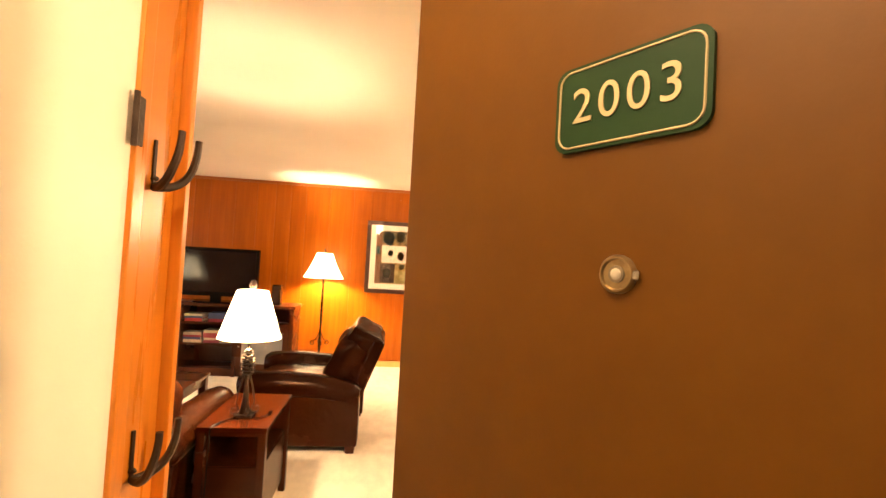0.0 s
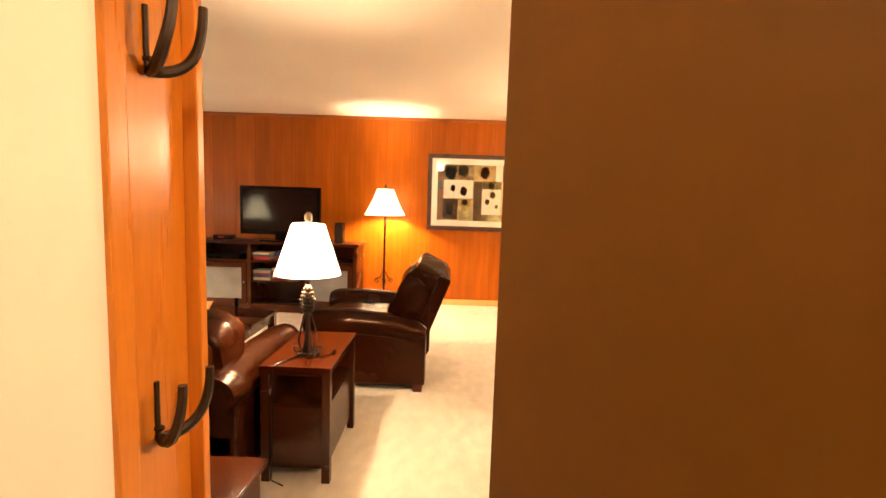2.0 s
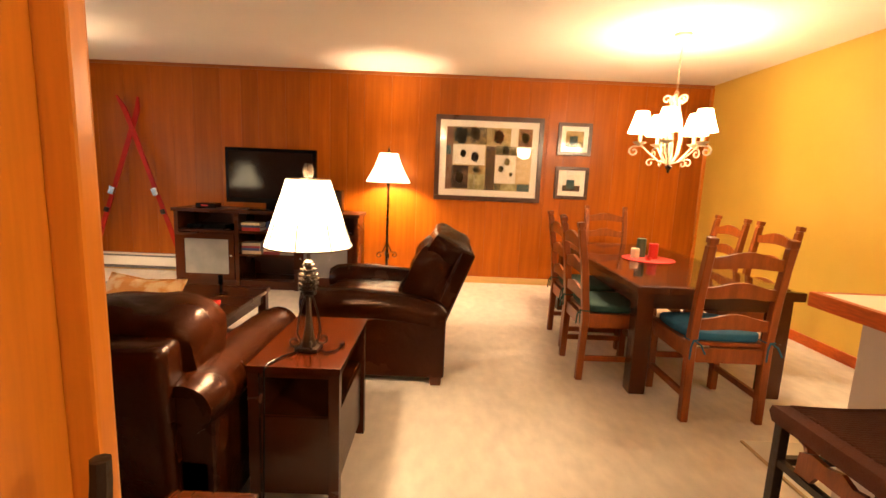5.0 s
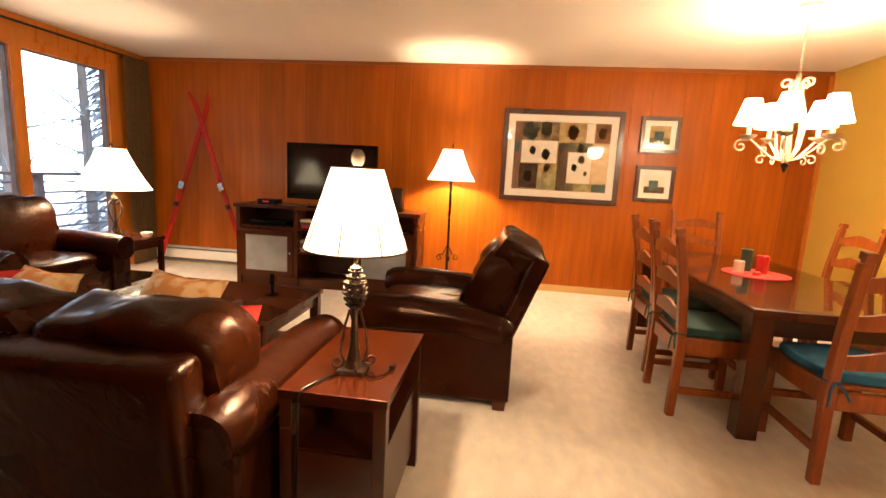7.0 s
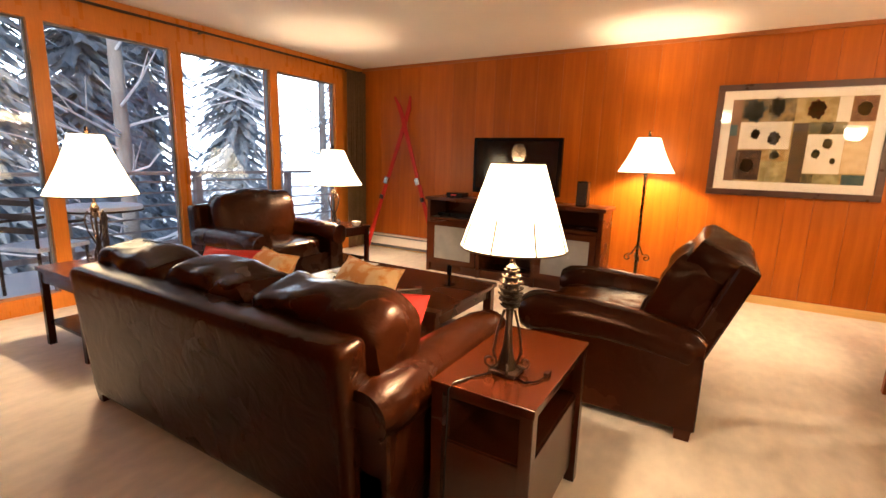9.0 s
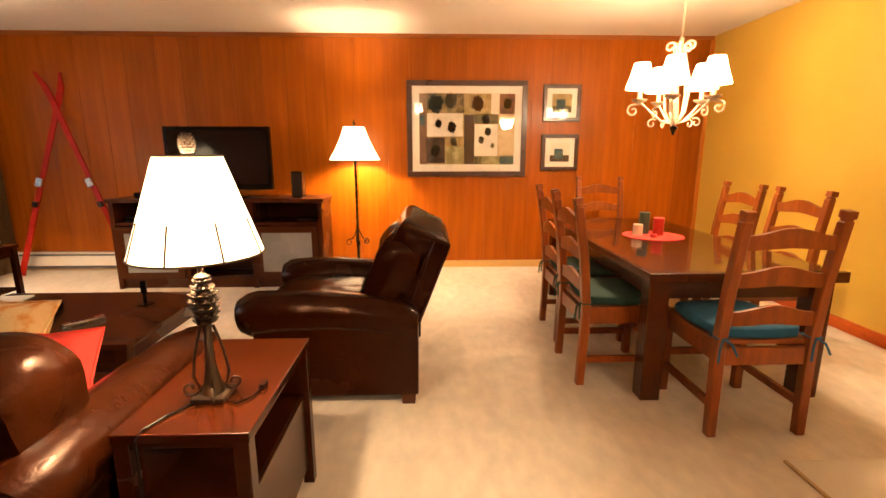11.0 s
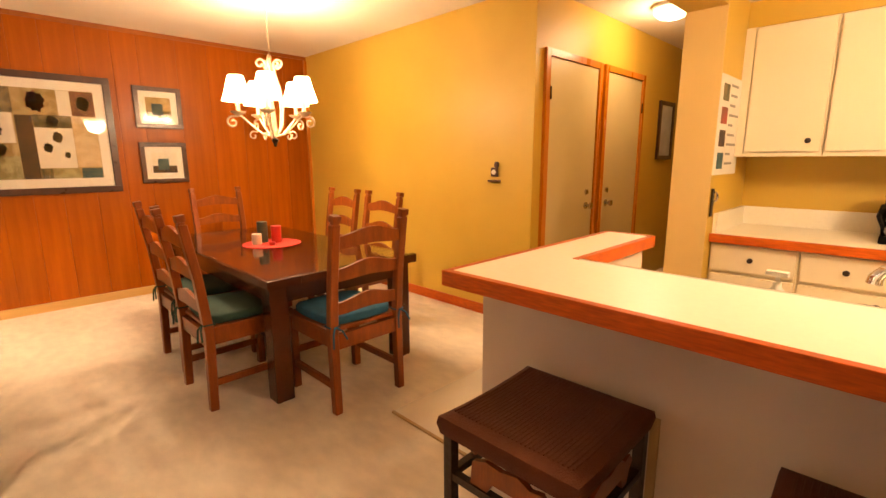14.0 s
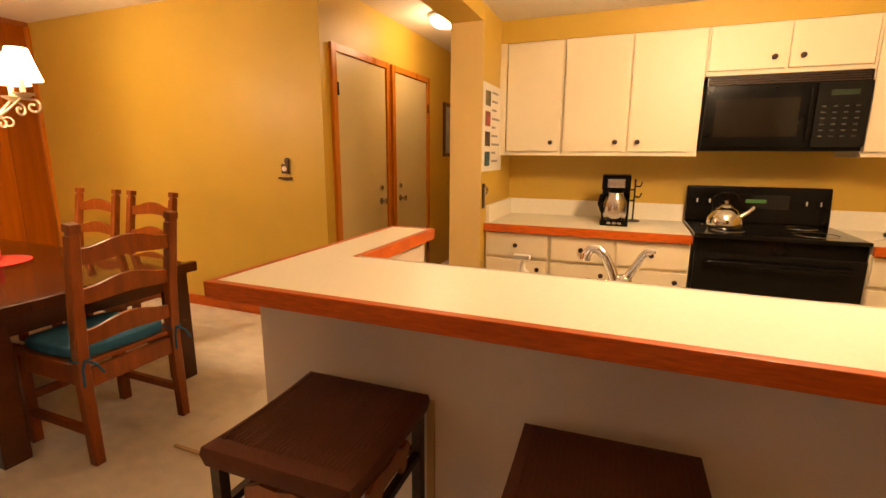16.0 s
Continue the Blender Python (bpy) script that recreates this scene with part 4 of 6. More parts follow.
def ski(name, x0, x1, m_y):
    t = thing("ski", Matrix.Identity(4), "old red wooden ski leaning crossed against the panelling", "ski", "crossed skis")
    a, b = Vector((x0, NORTH - 0.26, 0.01)), Vector((x1, NORTH - 0.03 - m_y, 2.03))
    d = (b - a).normalized()
    side = d.cross(Vector((0, 1, 0))).normalized()
    nrm = side.cross(d)
    bm = bmesh.new()
    L = (b - a).length
    prev = None
    n = 16
    for k in range(n + 1):
        u = k / n
        w = 0.030 * (1 - 0.18 * math.sin(u * math.pi)) * (1 if u < 0.94 else 1 - (u - 0.94) * 11)
        c = a + d * L * u + nrm * (-0.0 if u < 0.9 else -(u - 0.9) ** 2 * 6)
        row = [bm.verts.new(c + side * sw * w + nrm * sn * 0.008) for sw, sn in ((-1, -1), (1, -1), (1, 1), (-1, 1))]
        if prev:
            for q in range(4):
                bm.faces.new((prev[q], prev[(q + 1) % 4], row[(q + 1) % 4], row[q]))
        else:
            bm.faces.new(row)
        prev = row
    bm.faces.new(prev)
    part("blade", bm, M_SKI, t)
    for u, s in ((0.47, 1.0), (0.36, 0.6)):
        c = a + d * L * u
        m = Matrix.Translation(c) @ Matrix((side, d, nrm)).transposed().to_4x4()
        part("binding", turned(rbox(-0.032 * s, 0.032 * s, -0.045 * s, 0.045 * s, -0.045, -0.006, 0.006), m) if nrm.y > 0 else turned(rbox(-0.032 * s, 0.032 * s, -0.045 * s, 0.045 * s, 0.006, 0.045, 0.006), m), M_STEEL if s == 1 else M_IRON, t, "worn metal binding")
    return t


ski("ski", -3.72, -3.14, 0.0)
ski("ski", -2.56, -3.36, 0.03)

# television stand


def tv_stand():
    t = thing("tv_stand", pose(-1.44, 6.40, 0), "dark wood media console with frosted doors and books", "cabinet")
    w, d, h = 0.96, 0.22, 0.845
    part("tabletop", rbox(-w - 0.02, w + 0.02, -d - 0.02, d, h - 0.035, h, 0.006), M_MAHOG, t)
    part("back_panel", boxes((-w + 0.03, w - 0.03, d - 0.02, d - 0.005, 0.05, h - 0.035)), M_MAHOG, t)
    for x in (-w + 0.02, -0.31, 0.31, w - 0.02):
        part("upright", boxes((x - 0.02, x + 0.02, -d, d - 0.02, 0, h - 0.035)), M_MAHOG, t)
    part("plinth", boxes((-w + 0.04, w - 0.04, -d + 0.03, d - 0.03, 0.0, 0.09)), M_MAHOG, t)
    for x0, x1 in ((-w + 0.04, -0.33), (-0.29, 0.29), (0.33, w - 0.04)):
        part("shelf", boxes((x0, x1, -d + 0.005, d - 0.02, 0.60, 0.625)), M_MAHOG, t)
    part("shelf", boxes((-0.29, 0.29, -d + 0.005, d - 0.02, 0.36, 0.38)), M_MAHOG, t)
    for s in (-1, 1):
        x0, x1 = sorted((s * 0.335, s * (w - 0.045)))
        dr = part("door", boxes((x0, x0 + 0.06, -d - 0.012, -d + 0.004, 0.10, 0.59), (x1 - 0.06, x1, -d - 0.012, -d + 0.004, 0.10, 0.59), (x0 + 0.06, x1 - 0.06, -d - 0.012, -d + 0.004, 0.53, 0.59), (x0 + 0.06, x1 - 0.06, -d - 0.012, -d + 0.004, 0.10, 0.16)), M_MAHOG, t)
        part("pane", boxes((x0 + 0.06, x1 - 0.06, -d - 0.006, -d - 0.002, 0.16, 0.53)), M_FROST, dr, "frosted glass")
        part("knob", lathe([(0.006, 0), (0.012, 0.012), (0.004, 0.018)], 10, pose(s * 0.365, -d - 0.012, 0.36, 90, 0, 0)), M_STEEL, dr)
    return t


tv_stand()
rb = random.Random(2)


def book(m, w, d, h, k):
    t = thing("book", m, "closed hardback lying on the console shelf", "book", "books in the console")
    part("pages", boxes((-w / 2 + 0.004, w / 2, -d / 2 + 0.004, d / 2 - 0.004, 0.003, h - 0.003)), M_PAPER, t)
    part("cover", boxes((-w / 2, w / 2 + 0.002, -d / 2, d / 2, 0, 0.003), (-w / 2, w / 2 + 0.002, -d / 2, d / 2, h - 0.003, h), (-w / 2, -w / 2 + 0.003, -d / 2, d / 2, 0.003, h - 0.003)), BOOKS[k], t)


for x, z, n in ((-1.62, 0.625, 3), (-1.36, 0.625, 3), (-1.62, 0.38, 4), (-1.40, 0.38, 5), (-1.22, 0.38, 2)):
    zz = z
    for k in range(n):
        hh = 0.02 + 0.015 * rb.random()
        book(pose(x + 0.01 * rb.random(), 6.30, zz, 0, 0, 90 + 8 * (rb.random() - 0.5)), 0.16, 0.2, hh, rb.randrange(5))
        zz += hh
vp = thing("media_player", pose(-2.08, 6.34, 0.625), "black flat media player in the console", "player")
part("body", rbox(-0.2, 0.2, -0.13, 0.13, 0.008, 0.05, 0.004), M_BLACK, vp)
part("foot", boxes(*[(x - 0.012, x + 0.012, y - 0.012, y + 0.012, 0, 0.008) for x in (-0.17, 0.17) for y in (-0.1, 0.1)]), M_BLACK, vp)
sb = thing("cable_box", pose(-2.12, 6.36, 0.845), "small black cable box on the console", "box")
part("body", rbox(-0.10, 0.10, -0.08, 0.08, 0.005, 0.05, 0.006), M_BLACK, sb)
part("display", boxes((-0.04, 0.03, -0.0815, -0.08, 0.018, 0.034)), M_REDWAX, sb, "dull red display")
part("foot", boxes(*[(x - 0.01, x + 0.01, y - 0.01, y + 0.01, 0, 0.005) for x in (-0.08, 0.08) for y in (-0.06, 0.06)]), M_BLACK, sb)
tv = thing("television", pose(-1.415, 6.30, 0.845), "black flat screen television on the console", "television")
part("bezel", bevel(boxes((-0.475, 0.475, -0.025, 0.03, 0.075, 0.645)), 0.008), M_BLACK, tv)
part("screen", boxes((-0.44, 0.44, -0.0275, -0.025, 0.125, 0.61)), M_SCREEN, tv, "dark glossy screen")
part("neck", rbox(-0.06, 0.06, -0.015, 0.02, 0.015, 0.08, 0.004), M_BLACK, tv)
part("stand", rbox(-0.22, 0.22, -0.11, 0.11, 0, 0.016, 0.006), M_GLASSBLACK, tv)
spk = thing("speaker", pose(-0.72, 6.34, 0.845), "slim black loudspeaker on the console", "speaker")
part("cabinet", rbox(-0.05, 0.05, -0.06, 0.06, 0, 0.24, 0.008), M_BLACK, spk)
part("grille", rbox(-0.042, 0.042, -0.066, -0.06, 0.012, 0.228, 0.003), M_IRON, spk)

# floor lamp
fl = thing("floor_lamp", pose(-0.22, 6.6, 0), "bronze floor lamp with cream shade beside the panelling", "lamp")
part("base", lathe([(0.15, 0), (0.15, 0.012), (0.10, 0.03), (0.03, 0.045), (0.016, 0.07)], 28), M_BRONZE, fl, smooth=True)
part("pole", lathe([(0.016, 0.06), (0.013, 0.5), (0.013, 1.15), (0.02, 1.17), (0.01, 1.2), (0.01, 1.52)], 12), M_BRONZE, fl, smooth=True)
for k in range(4):
    pts = [(0.014, 0, 0.48), (0.05, 0, 0.40)] + [(x, 0, z) for x, _, z in spiral(0.085, 0.36, 0.035, 0.01, 120, -300, 16)]
    part("scroll", turned(tube(pts, 0.006, 6), Matrix.Rotation(k * math.pi / 2 + 0.3, 4, "Z")), M_BRONZE, fl, smooth=True)
shade(fl, 0.25, 0.10, 1.185, 1.505, M_SHADE, 6, 0.012)
part("finial", lathe([(0.006, 1.5), (0.014, 1.53), (0.005, 1.57)], 10), M_BRONZE, fl, smooth=True)


def framed(name, x0, x1, z0, z1, rim, mt, label):
    t = thing(name, pose((x0 + x1) / 2, NORTH - 0.002, (z0 + z1) / 2), label, "picture")
    w, h = (x1 - x0) / 2, (z1 - z0) / 2
    part("frame", bevel(boxes((-w, w, -0.028, 0, h - rim, h), (-w, w, -0.028, 0, -h, -h + rim), (-w, -w + rim, -0.028, 0, -h + rim, h - rim), (w - rim, w, -0.028, 0, -h + rim, h - rim)), 0.004), M_FRAME, t)
    part("mat_board", boxes((-w + rim, w - rim, -0.012, -0.002, -h + rim, h - rim)), M_MAT, t, "cream mat board")
    return t, w - rim - mt, h - rim - mt


pic, w, h = framed("picture", 0.285, 1.552, 1.005, 1.992, 0.055, 0.075, "large dark-framed collage print of leaves and seed cones")
for k, (a, b, c, d, q) in enumerate([(0.0, 0.08, 0.0, 1.0, 6), (0.0, 0.06, 0.56, 0.70, 4), (0.08, 0.47, 0.73, 1.0, 7), (0.08, 0.46, 0.40, 0.73, 2), (0.07, 0.27, 0.02, 0.39, 0), (0.27, 0.47, 0.26, 0.40, 1), (0.27, 0.47, 0.0, 0.26, 8), (0.47, 0.58, 0.0, 0.71, 0), (0.47, 0.75, 0.73, 1.0, 1), (0.75, 0.84, 0.71, 1.0, 2), (0.84, 1.0, 0.72, 1.0, 6), (0.58, 0.83, 0.57, 0.72, 3), (0.58, 0.83, 0.12, 0.58, 2), (0.83, 1.0, 0.13, 0.72, 9), (0.58, 0.66, 0.0, 0.12, 3), (0.66, 0.84, 0.0, 0.12, 8), (0.85, 1.0, 0.0, 0.12, 4)]):
    z = 0.0001 * k
    part("print", boxes((-w + 2 * w * a, -w + 2 * w * b - 0.003, -0.0145 - z, -0.012, -h + 2 * h * c, -h + 2 * h * d - 0.003)), M_ART[q], pic)
part("print_ground", boxes((-w, w, -0.0128, -0.0118, -h, h)), M_ART[1], pic)


def leaf_mark(cx, cz, r, q, squash=1.3):
    bm = bmesh.new()
    ring = []
    for k in range(40):
        a = 2 * math.pi * k / 40
        rr = r * (1 + 0.12 * math.sin(9 * a) + 0.06 * math.sin(4 * a))
        ring.append((-w + 2 * w * cx + rr * math.cos(a), -0.0172, -h + 2 * h * cz + rr * squash * math.sin(a)))
    bm.faces.new([bm.verts.new(p) for p in ring])
    bmesh.ops.solidify(bm, geom=bm.faces[:], thickness=0.0008)
    part("leaf_print", bm, M_ART[q], pic)


for cx, cz, r, q in ((0.20, 0.58, 0.034, 3), (0.34, 0.53, 0.045, 0), (0.165, 0.20, 0.048, 2), (0.61, 0.86, 0.060, 5), (0.17, 0.86, 0.075, 4), (0.33, 0.90, 0.060, 1), (0.65, 0.35, 0.030, 3), (0.77, 0.27, 0.020, 3), (0.72, 0.47, 0.034, 1), (0.92, 0.86, 0.045, 1), (0.36, 0.33, 0.035, 8), (0.70, 0.64, 0.040, 1)):
    leaf_mark(cx, cz, r, q)
pane = part("glazing", boxes((-w - 0.075, w + 0.075, -0.0215, -0.0195, -h - 0.075, h + 0.075)), M_GLASS, pic)
pane.visible_shadow = False
for z0, z1, qs in ((1.58, 1.957, (1, 4, 3)), (1.069, 1.45, (2, 4, 0))):
    sp, w2, h2 = framed("picture", 1.72, 2.118, z0, z1, 0.04, 0.055, "small dark-framed landscape print with cream mat")
    part("print", boxes((-w2, w2, -0.014, -0.012, -h2, h2)), M_ART[qs[0]], sp)
    part("print", boxes((-w2, w2, -0.0145, -0.0135, -h2, -h2 * 0.3)), M_ART[qs[2]], sp)
    part("print", boxes((-w2 * 0.55, w2 * 0.35, -0.015, -0.0135, -h2 * 0.7, h2 * 0.4)), M_ART[qs[1]], sp)
    g2 = part("glazing", boxes((-w2 - 0.055, w2 + 0.055, -0.0215, -0.0195, -h2 - 0.055, h2 + 0.055)), M_GLASS, sp)
    g2.visible_shadow = False

# ---- dining room ----


def dining_table():
    t = thing("dining_table", pose(2.05, 5.0, 0), "rustic dark wood dining table with glass on top", "table")
    w, d, h = 0.48, 0.97, 0.68
    for k in range(5):
        x0 = -w + 2 * w * k / 5
        part("plank", rbox(x0 + 0.001, x0 + 2 * w / 5 - 0.001, -d, d, h - 0.045, h, 0.004), M_TABLE, t)
    part("apron", boxes((-w + 0.05, w - 0.05, -d + 0.05, -d + 0.08, h - 0.14, h - 0.045), (-w + 0.05, w - 0.05, d - 0.08, d - 0.05, h - 0.14, h - 0.045), (-w + 0.05, -w + 0.08, -d + 0.08, d - 0.08, h - 0.14, h - 0.045), (w - 0.08, w - 0.05, -d + 0.08, d - 0.08, h - 0.14, h - 0.045)), M_TABLE, t)
    part("end_board", rbox(w - 0.09, w + 0.06, -d + 0.02, -d + 0.06, h - 0.06, h - 0.005, 0.004), M_TABLE, t)
    for sx in (-1, 1):
        for sy in (-1, 1):
            x, y = sx * (w - 0.065), sy * (d - 0.065)
            part("leg", rbox(x - 0.05, x + 0.05, y - 0.05, y + 0.05, 0, h - 0.045, 0.008), M_TABLE, t)
    gl = part("glass_top", rbox(-w + 0.01, w - 0.01, -d + 0.01, d - 0.01, h + 0.0005, h + 0.009, 0.002), M_GLASS, t, "clear glass sheet")
    gl.visible_shadow = False
    return t


dining_table()
TT = 0.689
pm = thing("placemat", pose(2.06, 5.02, TT), "round red placemat on the glass table", "placemat")
part("mat", lathe([(0.20, 0), (0.20, 0.004), (0.19, 0.006)], 36), M_RED, pm, smooth=True)


def candle(m, r, h, material, label, wick=True):
    t = thing("candle", m, label, "candle", "candles on the placemat")
    part("wax", lathe([(r, 0), (r, h - 0.004), (r - 0.004, h), (r * 0.7, h - 0.003), (r * 0.2, h - 0.006)], 20), material, t, smooth=True)
    part("wick", tube([(0, 0, h - 0.006), (0.001, 0, h + 0.008)], 0.001, 5), M_BLACK, t)


candle(pose(2.03, 5.10, TT + 0.006), 0.036, 0.15, mat("green_wax", (0.05, 0.075, 0.045), 0.5, 0, (0.08, 0.10, 0.06), 10.0), "tall dark green pillar candle")
candle(pose(2.10, 5.03, TT + 0.006), 0.036, 0.12, M_REDWAX, "red pillar candle on the placemat")
candle(pose(1.96, 5.04, TT + 0.006), 0.033, 0.075, mat("cream_wax", (0.75, 0.66, 0.5), 0.5, 0, (0.7, 0.6, 0.44), 10.0), "short cream pillar candle")
candle(pose(2.02, 4.93, TT + 0.006), 0.022, 0.025, M_REDWAX, "small red tea light candle")


def dining_chair(cushion_mat):
    """Front towards +y, origin on the floor in the middle."""
    t = thing("dining_chair", Matrix.Identity(4), "rustic pine ladder-back dining chair with tied seat cushion", "chair", "chairs round the dining table")
    w, d = 0.205, 0.21
    for sx in (-1, 1):
        x = sx * w
        bm = bmesh.new()
        prev = None
        for z, y, r in ((0, -d - 0.012, 0.021), (0.42, -d, 0.023), (0.70, -d - 0.025, 0.022), (0.985, -d - 0.07, 0.021)):
            row = [bm.verts.new((x + a * r, y + b * r, z)) for a, b in ((-1, -1), (1, -1), (1, 1), (-1, 1))]
            if prev:
                for q in range(4):
                    bm.faces.new((prev[q], prev[(q + 1) % 4], row[(q + 1) % 4], row[q]))
            else:
                bm.faces.new(row[::-1])
            prev = row
        bm.faces.new(prev)
        part("back_post", bevel(bm, 0.004, 1), M_CHAIR, t)
        part("finial", turned(bevel(boxes((-0.016, 0.016, -0.016, 0.016, -0.005, 0.012), (-0.022, 0.022, -0.022, 0.022, 0.012, 0.045)), 0.005), pose(x, -d - 0.071, 0.985, 9)), M_CHAIR, t)
        part("front_leg", rbox(x - 0.021, x + 0.021, d - 0.021, d + 0.021, 0, 0.43, 0.004), M_CHAIR, t)
        part("side_stretcher", rbox(x - 0.012, x + 0.012, -d + 0.01, d - 0.02, 0.13, 0.165, 0.003), M_CHAIR, t)
        part("side_rail", rbox(x - 0.014, x + 0.014, -d + 0.02, d - 0.02, 0.355, 0.43, 0.003), M_CHAIR, t)
    part("front_rail", rbox(-w + 0.02, w - 0.02, d - 0.014, d + 0.014, 0.355, 0.43, 0.003), M_CHAIR, t)
    part("back_rail", rbox(-w + 0.02, w - 0.02, -d - 0.014, -d + 0.014, 0.34, 0.42, 0.003), M_CHAIR, t)
    part("front_stretcher", rbox(-w + 0.02, w - 0.02, d - 0.012, d + 0.012, 0.20, 0.235, 0.003), M_CHAIR, t)
    part("seat", rbox(-w - 0.02, w + 0.02, -d + 0.005, d + 0.03, 0.43, 0.45, 0.005), M_CHAIR, t)
    for z, y in ((0.56, -d - 0.013), (0.735, -d - 0.032), (0.90, -d - 0.058)):
        bm = bmesh.new()
        prev = None
        n = 12
        for k in range(n + 1):
            u = k / n * 2 - 1
            x = u * (w - 0.02)
            up = 0.045 * (0.5 + 0.5 * math.cos(u * math.pi)) * 0.75
            lo = -0.035 - 0.012 * (0.5 + 0.5 * math.cos(u * math.pi)) * (-1)
            bow = -0.012 * (1 - u * u)
            row = [bm.verts.new((x, y + bow + s, z + zz)) for s, zz in ((-0.009, lo), (0.009, lo), (0.009, 0.025 + up), (-0.009, 0.025 + up))]
            if prev:
                for q in range(4):
                    bm.faces.new((prev[q], prev[(q + 1) % 4], row[(q + 1) % 4], row[q]))
            else:
                bm.faces.new(row[::-1])
            prev = row
        bm.faces.new(prev)
        part("slat", bm, M_CHAIR, t, smooth=True)
    cu = part("seat_cushion", cushion(0, 0.01, 0.475, 0.42, 0.42, 0.055, 0.3, 0.004), cushion_mat, t, "tied cloth pad", smooth=True)
    for sx in (-1, 1):
        x = sx * w
        part("tie", tube([(x - 0.026, -d - 0.024, 0.47), (x + 0.026, -d - 0.028, 0.47), (x + 0.028, -d + 0.026, 0.47), (x - 0.026, -d + 0.026, 0.47)], 0.004, 5, True), cushion_mat, cu)
        part("tie", tube([(x, -d - 0.03, 0.47), (x + 0.03, -d - 0.045, 0.45), (x + 0.055, -d - 0.05, 0.40)], 0.005, 5), cushion_mat, cu)
        part("tie", tube([(x, -d - 0.03, 0.47), (x - 0.02, -d - 0.045, 0.44), (x - 0.025, -d - 0.05, 0.37)], 0.005, 5), cushion_mat, cu)
    return t


c1 = dining_chair(M_TEAL)
c1.matrix_world = pose(1.968, 3.965, 0, 0, 0, 0)
c2 = dining_chair(M_GREENCLOTH)
c2.matrix_world = pose(1.55, 4.44, 0, 0, 0, -90)
copy_thing(c2, pose(1.59, 5.03, 0, 0, 0, -90))
copy_thing(c2, pose(2.62, 4.79, 0, 0, 0, 90))
copy_thing(c2, pose(2.64, 5.39, 0, 0, 0, 90))
copy_thing(c1, pose(2.17, 6.10, 0, 0, 0, 180))


def chandelier():
    t = thing("chandelier", pose(2.205, 5.158, 0.17) @ Matrix.Diagonal((0.87, 0.87, 0.87, 1)), "cream iron scroll chandelier with five cloth shades", "chandelier")
    part("canopy", lathe([(0.075, 2.609), (0.07, 2.587), (0.024, 2.57)], 24), M_WHITEIRON, t, smooth=True)
    ch = bmesh.new()
    z = 2.57
    k = 0
    while z > 2.12:
        m = Matrix.Translation((0, 0, z)) @ Matrix.Rotation(math.pi / 2 * (k % 2), 4, "Z")
        tube([m @ Vector((0.008 * math.cos(a), 0, 0.016 * math.sin(a))) for a in [q * math.pi / 5 for q in range(10)]], 0.0022, 5, True, ch)
        z -= 0.025
        k += 1
    part("chain", ch, M_WHITEIRON, t)
    part("column", lathe([(0.012, 2.12), (0.02, 2.10), (0.012, 2.07), (0.016, 1.9), (0.010, 1.75), (0.022, 1.6), (0.03, 1.5), (0.012, 1.46)], 16), M_WHITEIRON, t, smooth=True)
    part("drop_finial", lathe([(0.012, 1.46), (0.032, 1.445), (0.02, 1.42), (0.012, 1.405), (0.014, 1.395), (0.003, 1.385)], 16), M_BRONZE, t, smooth=True)
    for k in range(5):
        a = radians(20 + 72 * k)
        m = Matrix.Rotation(a, 4, "Z")
        pts = [(x, 0, z) for x, _, z in spiral(0.075, 2.045, 0.008, 0.045, -200, 190, 14)] + [(0.045, 0, 1.95), (0.075, 0, 1.84), (0.09, 0, 1.70), (0.075, 0, 1.56), (0.03, 0, 1.48)]
        arm = part("arm", turned(tube(pts, 0.009, 8), m), M_WHITEIRON, t, smooth=True)
        low = [(0.02, 0, 1.475), (0.09, 0, 1.49), (0.17, 0, 1.555), (0.25, 0, 1.63), (0.31, 0, 1.625)] + [(x, 0, z) for x, _, z in spiral(0.315, 1.578, 0.047, 0.012, 80, -320, 16)]
        part("scroll", turned(tube(low, 0.008, 8), m), M_WHITEIRON, arm, smooth=True)
        sc = [(0.13, 0, 1.52)] + [(x, 0, z) for x, _, z in spiral(0.165, 1.475, 0.038, 0.010, 130, -230, 14)]
        part("scroll", turned(tube(sc, 0.006, 8), m), M_WHITEIRON, arm, smooth=True)
        mc = m @ Matrix.Translation((0.27, 0, 0))
        part("cup", turned(lathe([(0.01, 1.63), (0.055, 1.655), (0.06, 1.665), (0.018, 1.665)], 16), mc), M_WHITEIRON, arm, smooth=True)
        part("candle_tube", turned(lathe([(0.016, 1.665), (0.016, 1.79)], 12), mc), M_WHITEIRON, arm, smooth=True)
        prof = [(0.116, 1.745), (0.11, 1.765), (0.082, 1.85), (0.058, 1.94)]
        sh = part("shade", turned(lathe(prof + [(r - 0.002, z) for r, z in prof[::-1]], 24, cap=False), mc), M_SHADE2, arm, "glowing white cloth shade", smooth=True)
    return t


chandelier()
ts = thing("wall_thermostat", pose(EAST, 4.118, 1.18), "small brown wooden wall ornament with white dial", "thermostat")
part("plaque", bevel(boxes((-0.02, 0, -0.03, 0.03, -0.035, 0.035), (-0.03, 0, -0.055, 0.055, -0.075, -0.06)), 0.004), M_FRAME, ts)
part("figure", turned(cushion(0, 0, 0, 0.02, 0.04, 0.05, 0.8), Matrix.Translation((-0.012, -0.02, 0.055))), M_FRAME, ts, smooth=True)
part("dial", lathe([(0.02, 0), (0.018, 0.008)], 16, pose(-0.02, 0, 0, 0, -90, 0)), M_PAPER, ts, "white dial")

